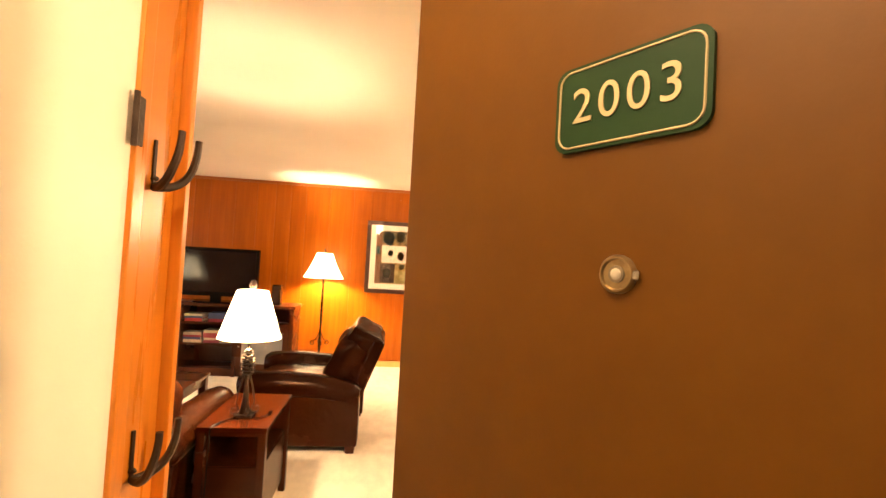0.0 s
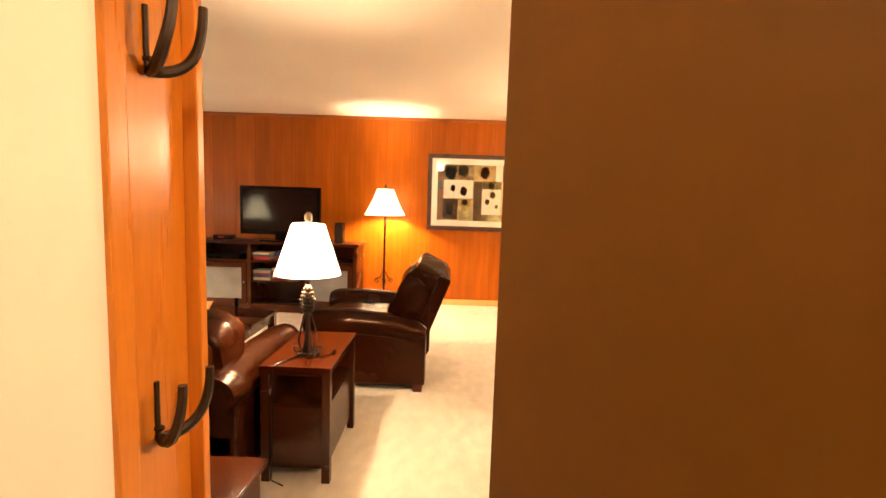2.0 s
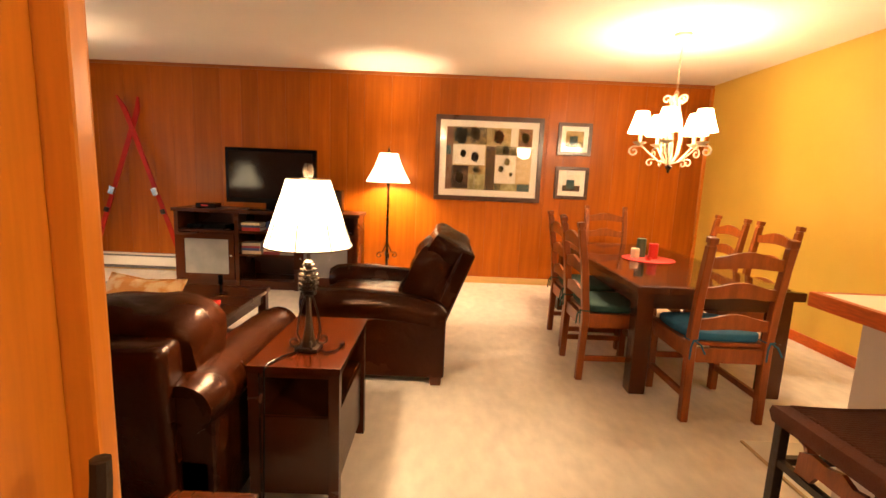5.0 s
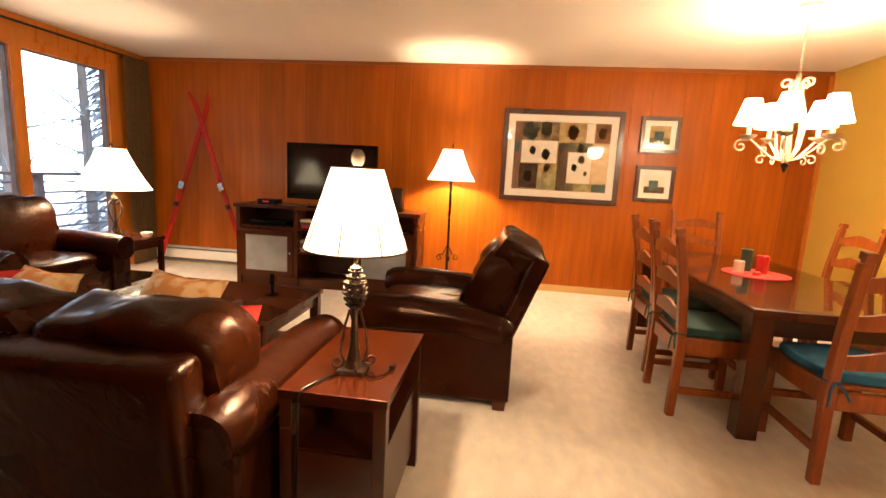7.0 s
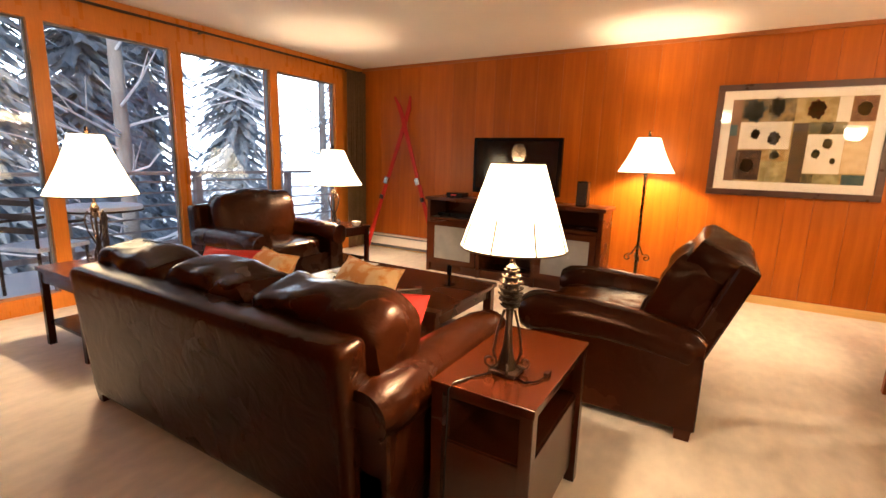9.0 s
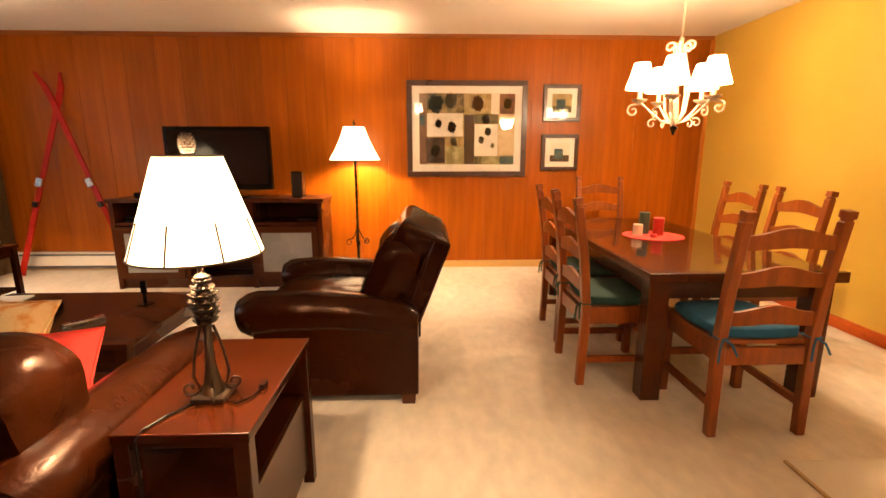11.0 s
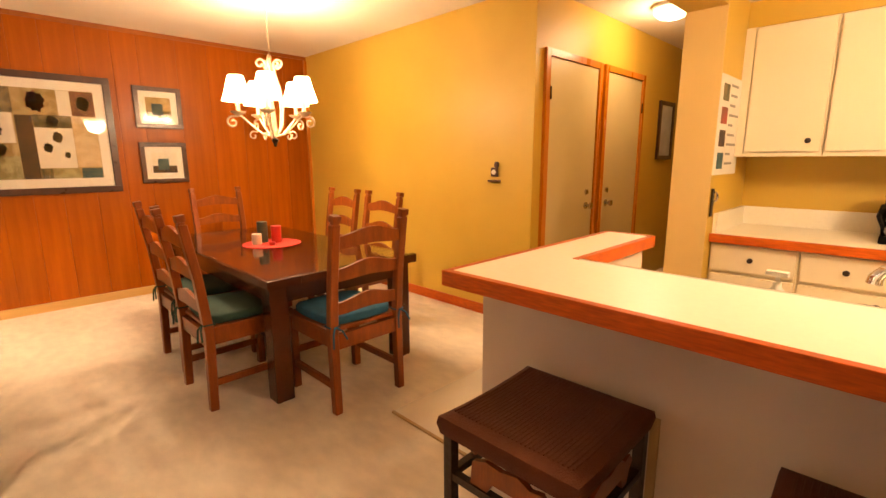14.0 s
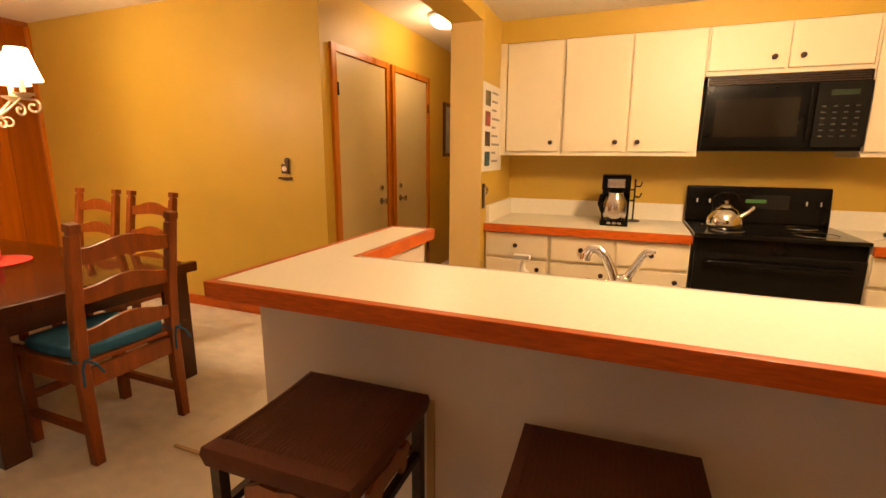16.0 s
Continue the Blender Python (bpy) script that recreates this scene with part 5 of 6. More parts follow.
ou = thing("wall_outlet", pose(EAST, 4.506, 0.299), "dark brown power outlet low on the olive wall", "outlet")
part("plate", rbox(-0.007, 0, -0.036, 0.036, -0.058, 0.058, 0.002), M_FRAME, ou)
for dz in (-0.022, 0.022):
    part("socket", lathe([(0.016, 0), (0.015, 0.003)], 14, pose(-0.007, 0, dz, 0, -90, 0)), M_PAPER, ou, "pale socket face")

# ---- kitchen and hall ----
CT0, CT1 = 0.945, 0.988
ct = thing("breakfast_bar_top", pose(0, 0, 0), "cream laminate breakfast bar top with cherry wood edge", "countertop")
part("slab", boxes((1.500, 1.855, 0.0, 2.668, CT0 + 0.004, CT1 - 0.001), (1.855, 2.425, 2.510, 2.668, CT0 + 0.004, CT1 - 0.001)), M_LAM, ct)
part("front_edge", rbox(1.477, 1.500, 0.0, 2.688, CT0, CT1, 0.003), M_EDGE, ct, "cherry wood nosing")
part("end_edge", rbox(1.500, 2.425, 2.668, 2.688, CT0, CT1, 0.003), M_EDGE, ct, "cherry wood nosing")
part("inner_edge", rbox(1.857, 2.425, 2.487, 2.510, CT0, CT1, 0.003), M_EDGE, ct, "cherry wood nosing")
part("tip_edge", rbox(2.425, 2.445, 2.487, 2.688, CT0, CT1, 0.003), M_EDGE, ct, "cherry wood nosing")
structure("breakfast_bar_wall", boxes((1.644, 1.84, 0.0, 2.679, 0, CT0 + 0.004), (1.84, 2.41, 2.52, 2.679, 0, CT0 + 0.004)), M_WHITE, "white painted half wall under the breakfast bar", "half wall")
structure("bar_corner_strip", rbox(1.636, 1.644, 2.148, 2.168, 0, 0.70, 0.001), M_STRIP, "thin tan wood strip on the half wall", "trim")
sk = thing("sink_counter", pose(0, 0, 0), "lower cream sink counter behind the bar", "countertop")
part("body", boxes((1.84, 2.38, 0.0, 2.52, 0.09, 0.800)), M_CAB, sk)
part("worktop", boxes((1.84, 2.42, 0.0, 2.52, 0.800, 0.835)), M_LAM, sk)
part("sink_rim", rbox(1.90, 2.34, 1.2, 1.98, 0.835, 0.842, 0.002), M_CHROME, sk, "steel sink rim")
part("basin", rbox(1.93, 2.31, 1.23, 1.95, 0.8425, 0.8435, 0.0003), M_STEEL, sk, "steel basin")
part("splash", boxes((1.855, 1.861, 0.0, 2.487, 0.835, CT1 + 0.002)), M_CHROME, sk, "thin metal edge strip")
fa = thing("faucet", pose(1.985, 1.745, 0.8435), "chrome kitchen faucet with arched spout and lever handle", "faucet")
part("base", rbox(-0.025, 0.025, -0.09, 0.09, 0, 0.012, 0.005), M_CHROME, fa, smooth=True)
part("body", lathe([(0.026, 0.010), (0.025, 0.110), (0.020, 0.125), (0.012, 0.131)], 20), M_CHROME, fa, smooth=True)
part("spout", tube([(0.0, 0.012, 0.090), (0.002, 0.030, 0.140), (0.005, 0.048, 0.175), (0.010, 0.068, 0.195), (0.014, 0.088, 0.195), (0.016, 0.100, 0.177), (0.016, 0.102, 0.163)], [0.015, 0.013, 0.012, 0.0125, 0.013, 0.0145, 0.015], 14), M_CHROME, fa, smooth=True)
part("lever", tube([(0.0, -0.006, 0.120), (0.0, -0.022, 0.150), (0.0, -0.042, 0.187), (0.0, -0.052, 0.199), (0.0, -0.074, 0.201)], [0.012, 0.009, 0.009, 0.010, 0.006], 12), M_CHROME, fa, smooth=True)
so = thing("soap_bottle", pose(1.99, 2.02, 0.835), "white pump soap bottle by the sink", "soap bottle")
part("bottle", lathe([(0.024, 0), (0.027, 0.008), (0.026, 0.115), (0.010, 0.132), (0.009, 0.146)], 18), M_PAPER, so, smooth=True)
part("pump", bevel(boxes((-0.005, 0.005, -0.005, 0.005, 0.146, 0.163), (-0.012, 0.012, -0.022, 0.026, 0.160, 0.172)), 0.003), M_PAPER, so)


def knob(parent, m):
    part("knob", lathe([(0.005, 0), (0.005, 0.012), (0.013, 0.016), (0.013, 0.022), (0.006, 0.026)], 14, m), M_IRON, parent, "dark round knob", smooth=True)


FACE = Matrix.Rotation(radians(-90), 4, "Y")


def upper(y0, y1, z0, z1, doors, knobs_at, label):
    t = thing("upper_cabinet", pose(3.524, (y0 + y1) / 2, z0), label, "cabinet", "cream wall cabinets")
    h = (y1 - y0) / 2
    part("body", boxes((0.02, 0.314, -h, h, 0, z1 - z0)), M_CAB, t)
    part("light_rail", boxes((0.0, 0.02, -h, h, 0.0, 0.016)), M_CAB, t)
    dw = 2 * h / doors
    for k in range(doors):
        a = -h + dw * k + 0.008
        b = -h + dw * (k + 1) - 0.008
        d = part("door", bevel(boxes((0.0, 0.018, a, b, 0.024, z1 - z0 - 0.01)), 0.003), M_CAB, t)
        ky = b - 0.05 if (doors == 1 and knobs_at < 0) or (doors == 2 and k == 0) else a + 0.05
        knob(d, Matrix.Translation((0.0, ky, 0.075)) @ FACE)
    return t


upper(2.143, 2.476, 1.287, 1.932, 1, 1, "cream painted wall cabinet with a single door")
upper(1.430, 2.141, 1.287, 1.932, 2, 0, "cream painted wall cabinet with two doors")
upper(0.737, 1.428, 1.690, 1.932, 2, 0, "short cream wall cabinet over the microwave")
upper(0.02, 0.735, 1.287, 1.932, 2, 0, "cream painted wall cabinet beside the microwave")
structure("cabinet_filler", boxes((3.534, 3.838, 2.4765, PART, 1.287, 1.932)), M_CAB, "narrow cream filler strip between cabinet and partition", "trim")


def base_unit(y0, y1, label):
    t = thing("base_cabinet", pose(3.272, (y0 + y1) / 2, 0), label, "cabinet", "cream base cabinets")
    h = (y1 - y0) / 2
    part("body", boxes((0.02, 0.566, -h, h, 0.09, 0.862)), M_CAB, t)
    part("plinth", boxes((0.07, 0.566, -h, h, 0.0, 0.09)), M_CAB, t)
    dr = part("drawer", bevel(boxes((0.0, 0.02, -h + 0.01, h - 0.01, 0.715, 0.848)), 0.003), M_CAB, t)
    knob(dr, Matrix.Translation((0.0, 0, 0.782)) @ FACE)
    do = part("door", bevel(boxes((0.0, 0.02, -h + 0.01, h - 0.01, 0.10, 0.695)), 0.003), M_CAB, t)
    knob(do, Matrix.Translation((0.0, -h + 0.06, 0.65)) @ FACE)
    return t


base_unit(2.14, PART - 0.002, "cream base cabinet with drawer and door")
base_unit(1.795, 2.138, "cream base cabinet with drawer and door")
base_unit(1.435, 1.793, "cream base cabinet with drawer and door beside the range")
base_unit(0.36, 0.72, "cream base cabinet beyond the range")
base_unit(0.0, 0.358, "cream base cabinet beyond the range")
for y0, y1 in ((1.434, PART - 0.002), (0.0, 0.72)):
    wt = thing("worktop", pose(0, 0, 0), "cream laminate worktop with cherry edge and splashback", "countertop", "kitchen worktops")
    part("slab", boxes((3.269, 3.838, y0, y1, 0.863, 0.899)), M_LAM, wt)
    part("edge", rbox(3.246, 3.269, y0, y1, 0.857, 0.900, 0.003), M_EDGE, wt, "cherry wood nosing")
    part("splashback", boxes((3.818, 3.838, y0, y1, 0.899, 1.0)), M_LAM, wt)
    if y1 > 2:
        part("splashback", boxes((3.285, 3.818, y1 - 0.02, y1, 0.899, 1.0)), M_LAM, wt)
mw = thing("microwave", pose(3.48, 1.083, 1.315) @ Matrix.Diagonal((1, 0.965, 0.925, 1)), "black over-the-range microwave oven", "microwave")
part("case", rbox(0.02, 0.355, -0.35, 0.35, 0, 0.40, 0.004), M_BLACK, mw)
md = part("door", rbox(0.0, 0.02, -0.13, 0.35, 0.02, 0.345, 0.004), M_BLACK, mw)
part("window", rbox(-0.003, 0.0, -0.07, 0.30, 0.075, 0.275, 0.001), M_MESH, md, "tinted mesh window")
part("handle", rbox(-0.03, -0.012, -0.118, -0.10, 0.05, 0.32, 0.004), M_BLACK, md)
part("vent", boxes(*[(0.005, 0.02, -0.34, 0.34, 0.352 + 0.012 * k, 0.358 + 0.012 * k) for k in range(4)]), M_IRON, mw)
cp = part("control_panel", rbox(0.0, 0.02, -0.35, -0.135, 0.02, 0.345, 0.003), M_GLASSBLACK, mw)
part("display", boxes((-0.001, 0.0, -0.30, -0.19, 0.28, 0.305)), mat("green_display", (0.012, 0.030, 0.014), 0.3), cp)
part("keys", boxes(*[(-0.001, 0.0, -0.312 + 0.045 * i, -0.295 + 0.045 * i, 0.072 + 0.03 * j, 0.078 + 0.03 * j) for i in range(4) for j in range(6)]), mat("grey_print", (0.035, 0.034, 0.032), 0.6), cp)


def kitchen_range():
    t = thing("kitchen_range", pose(3.254, 1.077, 0) @ Matrix.Diagonal((0.98, 0.985, 1.035, 1)), "black electric kitchen range with glass cooktop", "range")
    part("body", boxes((0.03, 0.585, -0.355, 0.355, 0.02, 0.865)), M_BLACK, t)
    part("cooktop", rbox(0.0, 0.56, -0.357, 0.357, 0.865, 0.885, 0.004), M_GLASSBLACK, t)
    part("oven_door", rbox(0.0, 0.03, -0.35, 0.35, 0.23, 0.80, 0.006), M_GLASSBLACK, t)
    part("handle", tube([(-0.0, -0.30, 0.75), (-0.035, -0.29, 0.755), (-0.035, 0.29, 0.755), (-0.0, 0.30, 0.75)], 0.011, 10), M_BLACK, t, smooth=True)
    part("drawer", rbox(0.0, 0.03, -0.35, 0.35, 0.03, 0.21, 0.006), M_BLACK, t)
    bg = part("backguard", turned(rbox(0.0, 0.06, -0.355, 0.355, 0.0, 0.20, 0.012, 3), pose(0.515, 0, 0.885, 0, 8, 0)), M_BLACK, t)
    for y in (-0.30, -0.235, 0.235, 0.30):
        part("dial", lathe([(0.02, 0), (0.018, 0.018)], 16, pose(0.525, y, 0.995, 0, 8, 0) @ FACE), M_BLACK, bg)
        part("dial_mark", boxes((0.505, 0.506, y - 0.003, y + 0.003, 0.99, 1.012)), M_PAPER, bg)
    part("panel", turned(boxes((-0.003, 0.0, -0.16, 0.16, 0.08, 0.155)), pose(0.515, 0, 0.885, 0, 8, 0)), M_GLASSBLACK, bg)
    part("clock", turned(boxes((-0.004, -0.003, -0.05, 0.05, 0.11, 0.13)), pose(0.515, 0, 0.885, 0, 8, 0)), mat("dim_green_clock", (0.05, 0.18, 0.05), 0.3), bg)
    for x, y, r in ((0.16, -0.19, 0.095), (0.16, 0.19, 0.075), (0.40, -0.19, 0.075), (0.40, 0.19, 0.095)):
        part("burner_ring", tube([(x + r * math.cos(k * 0.2618), y + r * math.sin(k * 0.2618), 0.8855) for k in range(24)], 0.0015, 4, True), M_STEEL, t)
    return t


kitchen_range()
kt = thing("kettle", pose(3.44, 1.275, 0.9165), "shiny steel kettle standing on the range", "kettle")
part("body", lathe([(0.075, 0), (0.085, 0.02), (0.08, 0.06), (0.055, 0.10), (0.03, 0.115)], 24), M_CHROME, kt, smooth=True)
part("lid", lathe([(0.032, 0.114), (0.025, 0.125), (0.008, 0.13), (0.012, 0.148), (0.004, 0.152)], 16), M_CHROME, kt, smooth=True)
part("spout", tube([(0, -0.06, 0.06), (0, -0.10, 0.09), (0, -0.125, 0.12)], [0.018, 0.013, 0.01], 12), M_CHROME, kt, smooth=True)
part("handle", tube([(0, 0.055, 0.09), (0, 0.06, 0.16), (0, 0.02, 0.19), (0, -0.03, 0.185), (0, -0.055, 0.15)], 0.008, 10), M_BLACK, kt, smooth=True)
sr = thing("spoon_rest", pose(3.45, 0.56, 0.899), "black spoon rest on the worktop", "spoon rest")
part("dish", lathe([(0.04, 0), (0.055, 0.02), (0.06, 0.035), (0.055, 0.035), (0.035, 0.008)], 18), M_BLACK, sr, smooth=True)
part("spoon", tube([(-0.02, 0.0, 0.02), (-0.10, 0.08, 0.035), (-0.16, 0.15, 0.02)], 0.006, 8), M_PAPER, sr, "pale spoon", smooth=True)
cm = thing("coffee_maker", pose(3.53, 1.815, 0.899), "black and steel coffee maker on the worktop", "coffee maker")
part("base", rbox(-0.10, 0.09, -0.075, 0.075, 0, 0.035, 0.008), M_BLACK, cm, smooth=True)
part("tower", rbox(0.0, 0.09, -0.075, 0.075, 0.035, 0.27, 0.008), M_BLACK, cm, smooth=True)
part("head", rbox(-0.09, 0.09, -0.075, 0.075, 0.20, 0.285, 0.012, 3), M_BLACK, cm, smooth=True)
part("badge", rbox(-0.093, -0.09, -0.045, 0.045, 0.215, 0.262, 0.001), M_STEEL, cm, "brushed steel band")
cf = part("carafe", lathe([(0.055, 0.036), (0.062, 0.05), (0.062, 0.13), (0.045, 0.17), (0.042, 0.185)], 22, pose(-0.035, 0, 0)), M_STEEL, cm, "brushed steel carafe", smooth=True)
part("carafe_lid", lathe([(0.044, 0.185), (0.044, 0.198), (0.02, 0.2)], 18, pose(-0.035, 0, 0)), M_BLACK, cf)
part("carafe_handle", tube([(-0.045, 0.045, 0.172), (-0.050, 0.076, 0.165), (-0.050, 0.084, 0.120), (-0.045, 0.064, 0.070)], 0.012, 8), M_BLACK, cf, smooth=True)
part("buttons", boxes(*[(-0.102, -0.10, -0.04 + 0.028 * k, -0.02 + 0.028 * k, 0.012, 0.024) for k in range(3)]), M_STEEL, cm)
mh = thing("mug_rack", pose(3.70, 1.715, 0.899) @ Matrix.Diagonal((0.8, 0.8, 1.05, 1)), "small dark iron mug rack beside the coffee maker", "rack")
part("base", lathe([(0.05, 0), (0.05, 0.008), (0.01, 0.014)], 18), M_BRONZE, mh, smooth=True)
part("stem", lathe([(0.006, 0.01), (0.006, 0.24)], 8), M_BRONZE, mh)
for k in range(6):
    a = k * 2.094
    part("hook", tube([(0, 0, 0.10 + 0.02 * k), (0.04 * math.cos(a), 0.04 * math.sin(a), 0.10 + 0.02 * k), (0.055 * math.cos(a), 0.055 * math.sin(a), 0.125 + 0.02 * k)], 0.005, 6), M_BRONZE, mh, smooth=True)
nt = thing("notice", pose(3.385, PART - 0.001, 1.437), "white paper notice with small pictures on the partition", "notice")
part("sheet", boxes((-0.20, 0.20, -0.004, 0, -0.24, 0.24)), M_PAPER, nt)
rn = random.Random(9)
for k in range(9):
    z = 0.20 - 0.048 * k
    part("line", boxes((-0.03, -0.03 + 0.08 + 0.1 * rn.random(), -0.0048, -0.004, z - 0.006, z + 0.006)), mat("grey_ink", (0.3, 0.28, 0.25), 0.8) if k == 0 else bpy.data.materials["grey_ink"], nt)
for k, q in enumerate((3, 5, 0, 4)):
    part("picture_patch", boxes((-0.16, -0.06, -0.005, -0.004, 0.12 - 0.11 * k, 0.20 - 0.11 * k)), M_ART[q], nt)
ky = thing("key_hook", pose(3.222, PART - 0.001, 1.06), "small dark iron bottle opener on the partition", "opener")
part("plate", rbox(-0.018, 0.018, -0.008, 0, -0.07, 0.07, 0.003), M_IRON, ky)
part("ring", tube([(0.0, -0.015 - 0.012 * math.sin(a), 0.03 + 0.022 * math.cos(a)) for a in [k * 0.524 for k in range(12)]], 0.005, 6, True), M_STEEL, ky, smooth=True)


def saddle(x, y):
    """Height of the slightly dished stool seat."""
    return 0.738 + 0.007 * (x / 0.17) ** 2


def stool_pad():
    """A square upholstered pad with tight corners and a dished top."""
    bm = bmesh.new()
    n, rows = 16, []
    for i in range(n + 1):
        rows.append([])
        for j in range(n + 1):
            x, y = (i / n * 2 - 1) * 0.172, (j / n * 2 - 1) * 0.167
            e = 0.010 * (max(abs(x) / 0.172, abs(y) / 0.167) > 0.99) + 0.003 * (max(abs(x) / 0.172, abs(y) / 0.167) > 0.86)
            rows[-1].append(bm.verts.new((x, y, saddle(x, y) - e)))
    for i in range(n):
        for j in range(n):
            bm.faces.new((rows[i][j], rows[i + 1][j], rows[i + 1][j + 1], rows[i][j + 1]))
    rim = [rows[i][0] for i in range(n + 1)] + [rows[n][j] for j in range(1, n + 1)] + [rows[i][n] for i in range(n - 1, -1, -1)] + [rows[0][j] for j in range(n - 1, 0, -1)]
    mid = [bm.verts.new((v.co.x * 1.02, v.co.y * 1.02, v.co.z - 0.016)) for v in rim]
    low = [bm.verts.new((v.co.x * 0.985, v.co.y * 0.985, 0.690)) for v in rim]
    for a, b in ((rim, mid), (mid, low)):
        for k in range(len(a)):
            q = (k + 1) % len(a)
            bm.faces.new((a[k], a[q], b[q], b[k]))
    bm.faces.new(low)
    return bm


def rib_rows():
    """Corduroy wales laid on the pad."""
    bm = bmesh.new()
    for k in range(29):
        y = -0.142 + 0.01015 * k
        tube([(x, y, saddle(x, y) - 0.0006) for x in (-0.145, -0.1, -0.05, 0, 0.05, 0.1, 0.145)], 0.0022, 5, bm=bm)
    return bm


def stool(m):
    t = thing("bar_stool", m, "dark metal bar stool with ribbed brown seat and wooden cut-outs", "stool", "stools at the breakfast bar")
    bm = stool_pad()
    se = part("seat", bm, M_STOOL, t, smooth=True)
    part("ribs", rib_rows(), M_STOOL, se)
    for sx in (-1, 1):
        for sy in (-1, 1):
            part("leg", rbox(sx * 0.15 - 0.012, sx * 0.15 + 0.012, sy * 0.15 - 0.012, sy * 0.15 + 0.012, 0, 0.69, 0.002), M_IRON, t)
    for z in (0.20, 0.58):
        for s in (-1, 1):
            part("rail", boxes((-0.138, 0.138, s * 0.15 - 0.009, s * 0.15 + 0.009, z, z + 0.018)), M_IRON, t)
            part("rail", boxes((s * 0.15 - 0.009, s * 0.15 + 0.009, -0.138, 0.138, z, z + 0.018)), M_IRON, t)
    for ang in (0, 90, 180, 270):
        cut = bmesh.new()
        ring = []
        for x, z in ((-0.09, 0.53), (-0.085, 0.585), (-0.05, 0.60), (-0.01, 0.595), (0.03, 0.605), (0.06, 0.59), (0.085, 0.595), (0.10, 0.575), (0.085, 0.56), (0.075, 0.53), (0.055, 0.53), (0.045, 0.555), (-0.03, 0.555), (-0.045, 0.53)):
            ring.append(cut.verts.new((x, -0.154, z + 0.068)))
        fc = cut.faces.new(ring)
        ex = bmesh.ops.extrude_face_region(cut, geom=[fc])
        bmesh.ops.translate(cut, verts=[v for v in ex["geom"] if isinstance(v, bmesh.types.BMVert)], vec=(0, 0.012, 0))
        part("wooden_animal", turned(cut, Matrix.Rotation(radians(ang), 4, "Z")), M_CHAIR, t, "orange-brown wooden animal cut-out")
    return t


s1 = stool(pose(1.436, 2.317, 0, 0, 0, 1))
copy_thing(s1, pose(1.415, 1.743, 0, 0, 0, 2))


def hall_door(name, x0, x1, handle_x, label):
    t = new(name)
    t.location = (0, HALL, 0)
    tagged(t, label, "door", kind="structure")
    part("slab", rbox(x0, x1, -0.012, -0.001, 0.01, 2.002, 0.002), M_HALLDOOR, t)
    part("casing", boxes((x0 - 0.06, x0 - 0.004, -0.026, -0.001, 0, 2.056), (x1 + 0.004, x1 + 0.06, -0.026, -0.001, 0, 2.056), (x0 - 0.004, x1 + 0.004, -0.026, -0.001, 2.006, 2.056)), M_TRIM, t)
    part("door_knob", lathe([(0.03, 0), (0.03, 0.006), (0.01, 0.01), (0.012, 0.03), (0.028, 0.045), (0.026, 0.06), (0.008, 0.066)], 18, pose(handle_x, -0.012, 0.885, 90, 0, 0)), M_STEEL, t, smooth=True)
    part("deadbolt", lathe([(0.024, 0), (0.022, 0.014), (0.01, 0.018)], 18, pose(handle_x, -0.012, 1.0, 90, 0, 0)), M_STEEL, t, smooth=True)
    for z in (0.3, 1.75):
        hx = x0 - 0.002 if handle_x > (x0 + x1) / 2 else x1 + 0.002
        part("hinge", lathe([(0.007, -0.045), (0.007, 0.045)], 8, pose(hx, -0.03, z)), M_BRONZE, t)
    return t


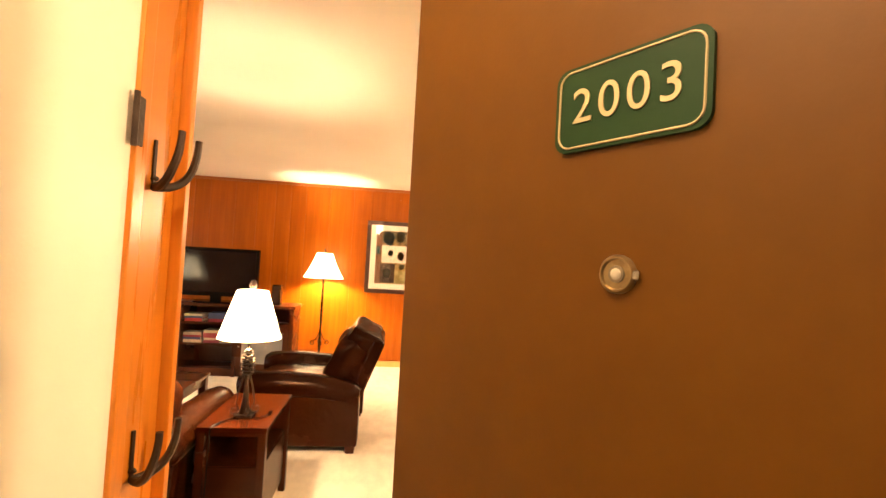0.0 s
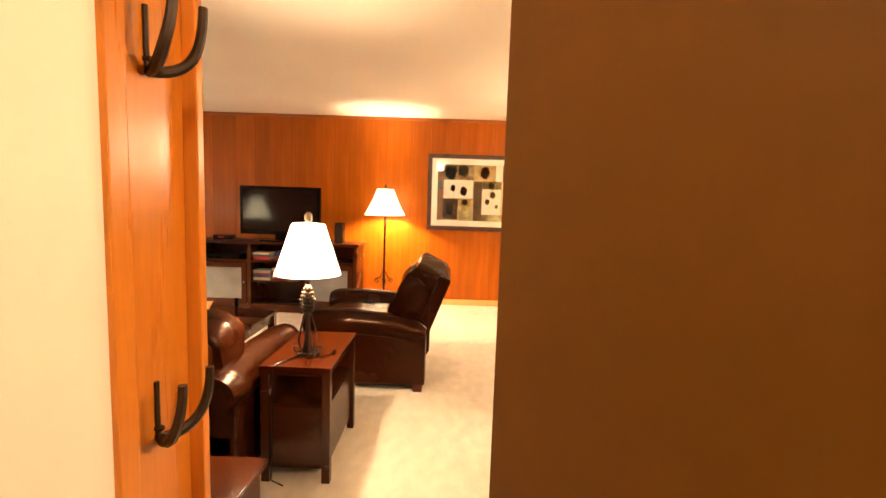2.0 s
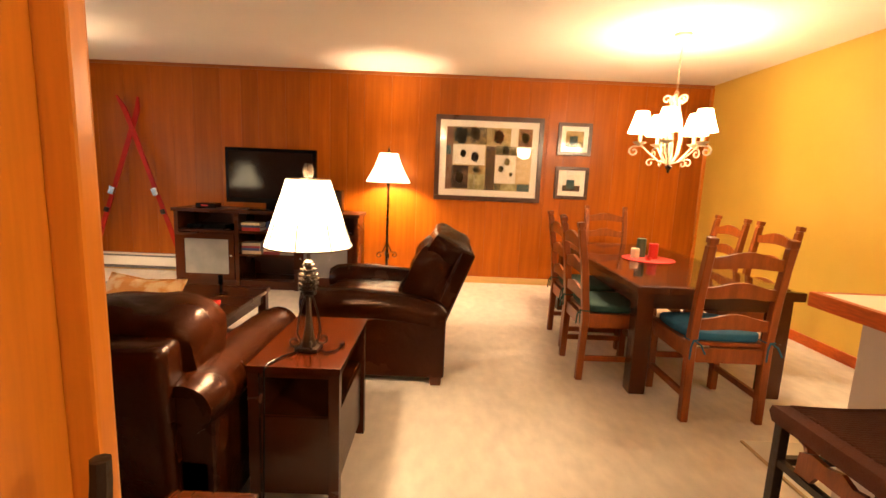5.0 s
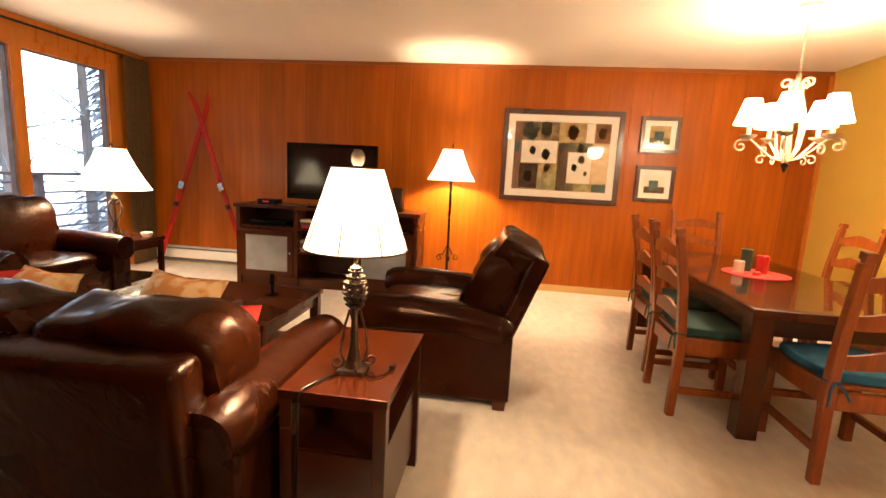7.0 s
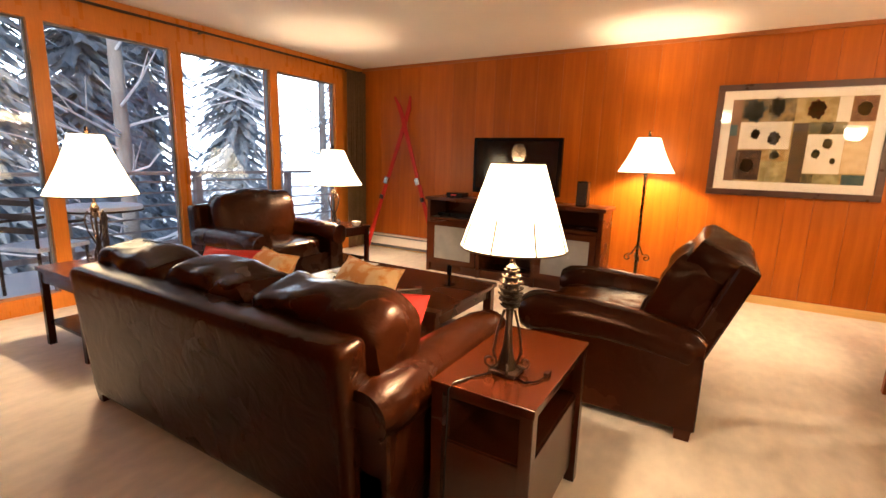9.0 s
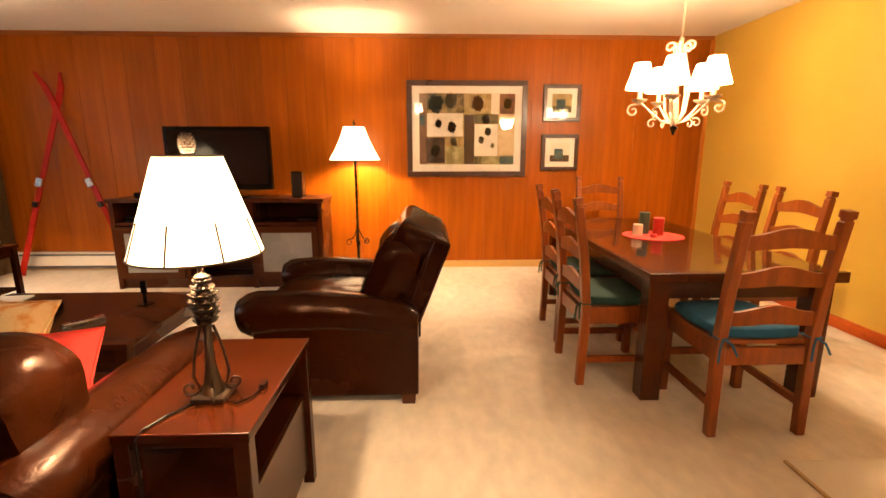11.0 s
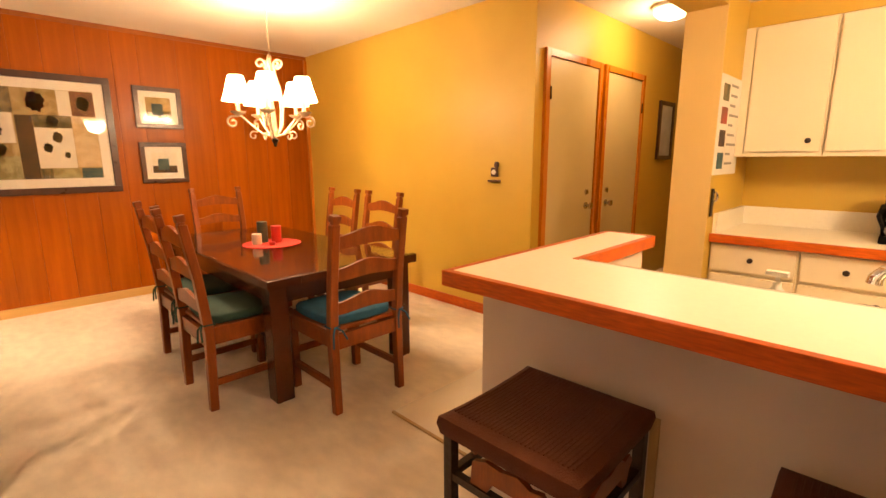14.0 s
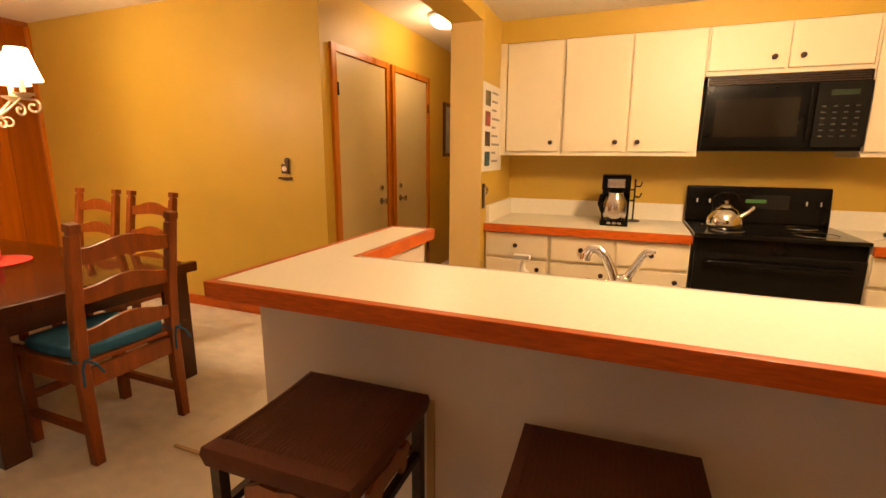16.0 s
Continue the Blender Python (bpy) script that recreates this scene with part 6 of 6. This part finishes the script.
hall_door("door_2", 3.648, 4.378, 4.27, "pale olive hall door in a fir casing")
hall_door("door_3", 4.547, 5.250, 4.635, "pale olive hall door with a fir casing and keys")
hl = thing("hall_ceiling_light", pose(4.6, 3.3, CEIL), "round opal glass ceiling light in the hall", "ceiling light")
part("plate", lathe([(0.15, 0), (0.15, -0.02), (0.13, -0.03)], 28), M_HEATER, hl, smooth=True)
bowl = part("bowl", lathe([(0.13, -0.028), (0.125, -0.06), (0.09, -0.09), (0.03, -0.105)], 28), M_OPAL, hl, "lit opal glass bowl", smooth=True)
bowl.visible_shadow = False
hpic = thing("hall_picture", pose(5.935, HALL - 0.002, 1.565), "dark-framed picture on the hall wall", "picture")
part("frame", boxes((-0.2, 0.2, -0.025, 0, 0.26, 0.3), (-0.2, 0.2, -0.025, 0, -0.3, -0.26), (-0.2, -0.16, -0.025, 0, -0.26, 0.26), (0.16, 0.2, -0.025, 0, -0.26, 0.26)), M_FRAME, hpic)
part("print", boxes((-0.16, 0.16, -0.012, -0.002, -0.26, 0.26)), mat("pale_blue_print", (0.55, 0.60, 0.66), 0.5, 0, (0.40, 0.44, 0.50), 6.0), hpic)
kl = thing("kitchen_ceiling_light", pose(2.28, 1.3, KCEIL), "flat opal kitchen ceiling light", "ceiling light")
part("frame", lathe([(0.20, 0), (0.20, -0.02), (0.19, -0.03)], 28), M_HEATER, kl, smooth=True)
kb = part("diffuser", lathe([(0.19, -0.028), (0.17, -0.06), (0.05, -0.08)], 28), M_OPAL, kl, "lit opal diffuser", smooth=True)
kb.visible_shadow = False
# Fixture added around the entry fill bulb, out of view.
el = thing("entry_ceiling_light", pose(0.30, 0.62, CEIL), "added unseen entry light, a round opal glass ceiling fixture", "ceiling light")
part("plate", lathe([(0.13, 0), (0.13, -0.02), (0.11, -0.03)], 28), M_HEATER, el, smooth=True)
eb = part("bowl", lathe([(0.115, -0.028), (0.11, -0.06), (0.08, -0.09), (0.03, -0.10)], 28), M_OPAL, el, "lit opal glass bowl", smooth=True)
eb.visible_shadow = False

# ---- panelling boards ----
rp = random.Random(11)
x, shared = WEST, {}
while x < EAST - 0.03:
    wd = rp.choice((0.20, 0.24, 0.28, 0.32))
    wd = min(wd, EAST - 0.03 - x)
    key = round(wd, 3)
    if key not in shared:
        bmb = bevel(boxes((0.0005, wd - 0.0005, 0.0, 0.012, 0.0, CEIL - 0.035 - 0.075)), 0.002, 1)
        me = bpy.data.meshes.new("board")
        bmb.to_mesh(me)
        bmb.free()
        me.materials.append(M_PANEL)
        shared[key] = me
    bo = new("board", shared[key])
    bo.location = (x, NORTH, 0.075)
    bo.parent = wall_n
    x += wd
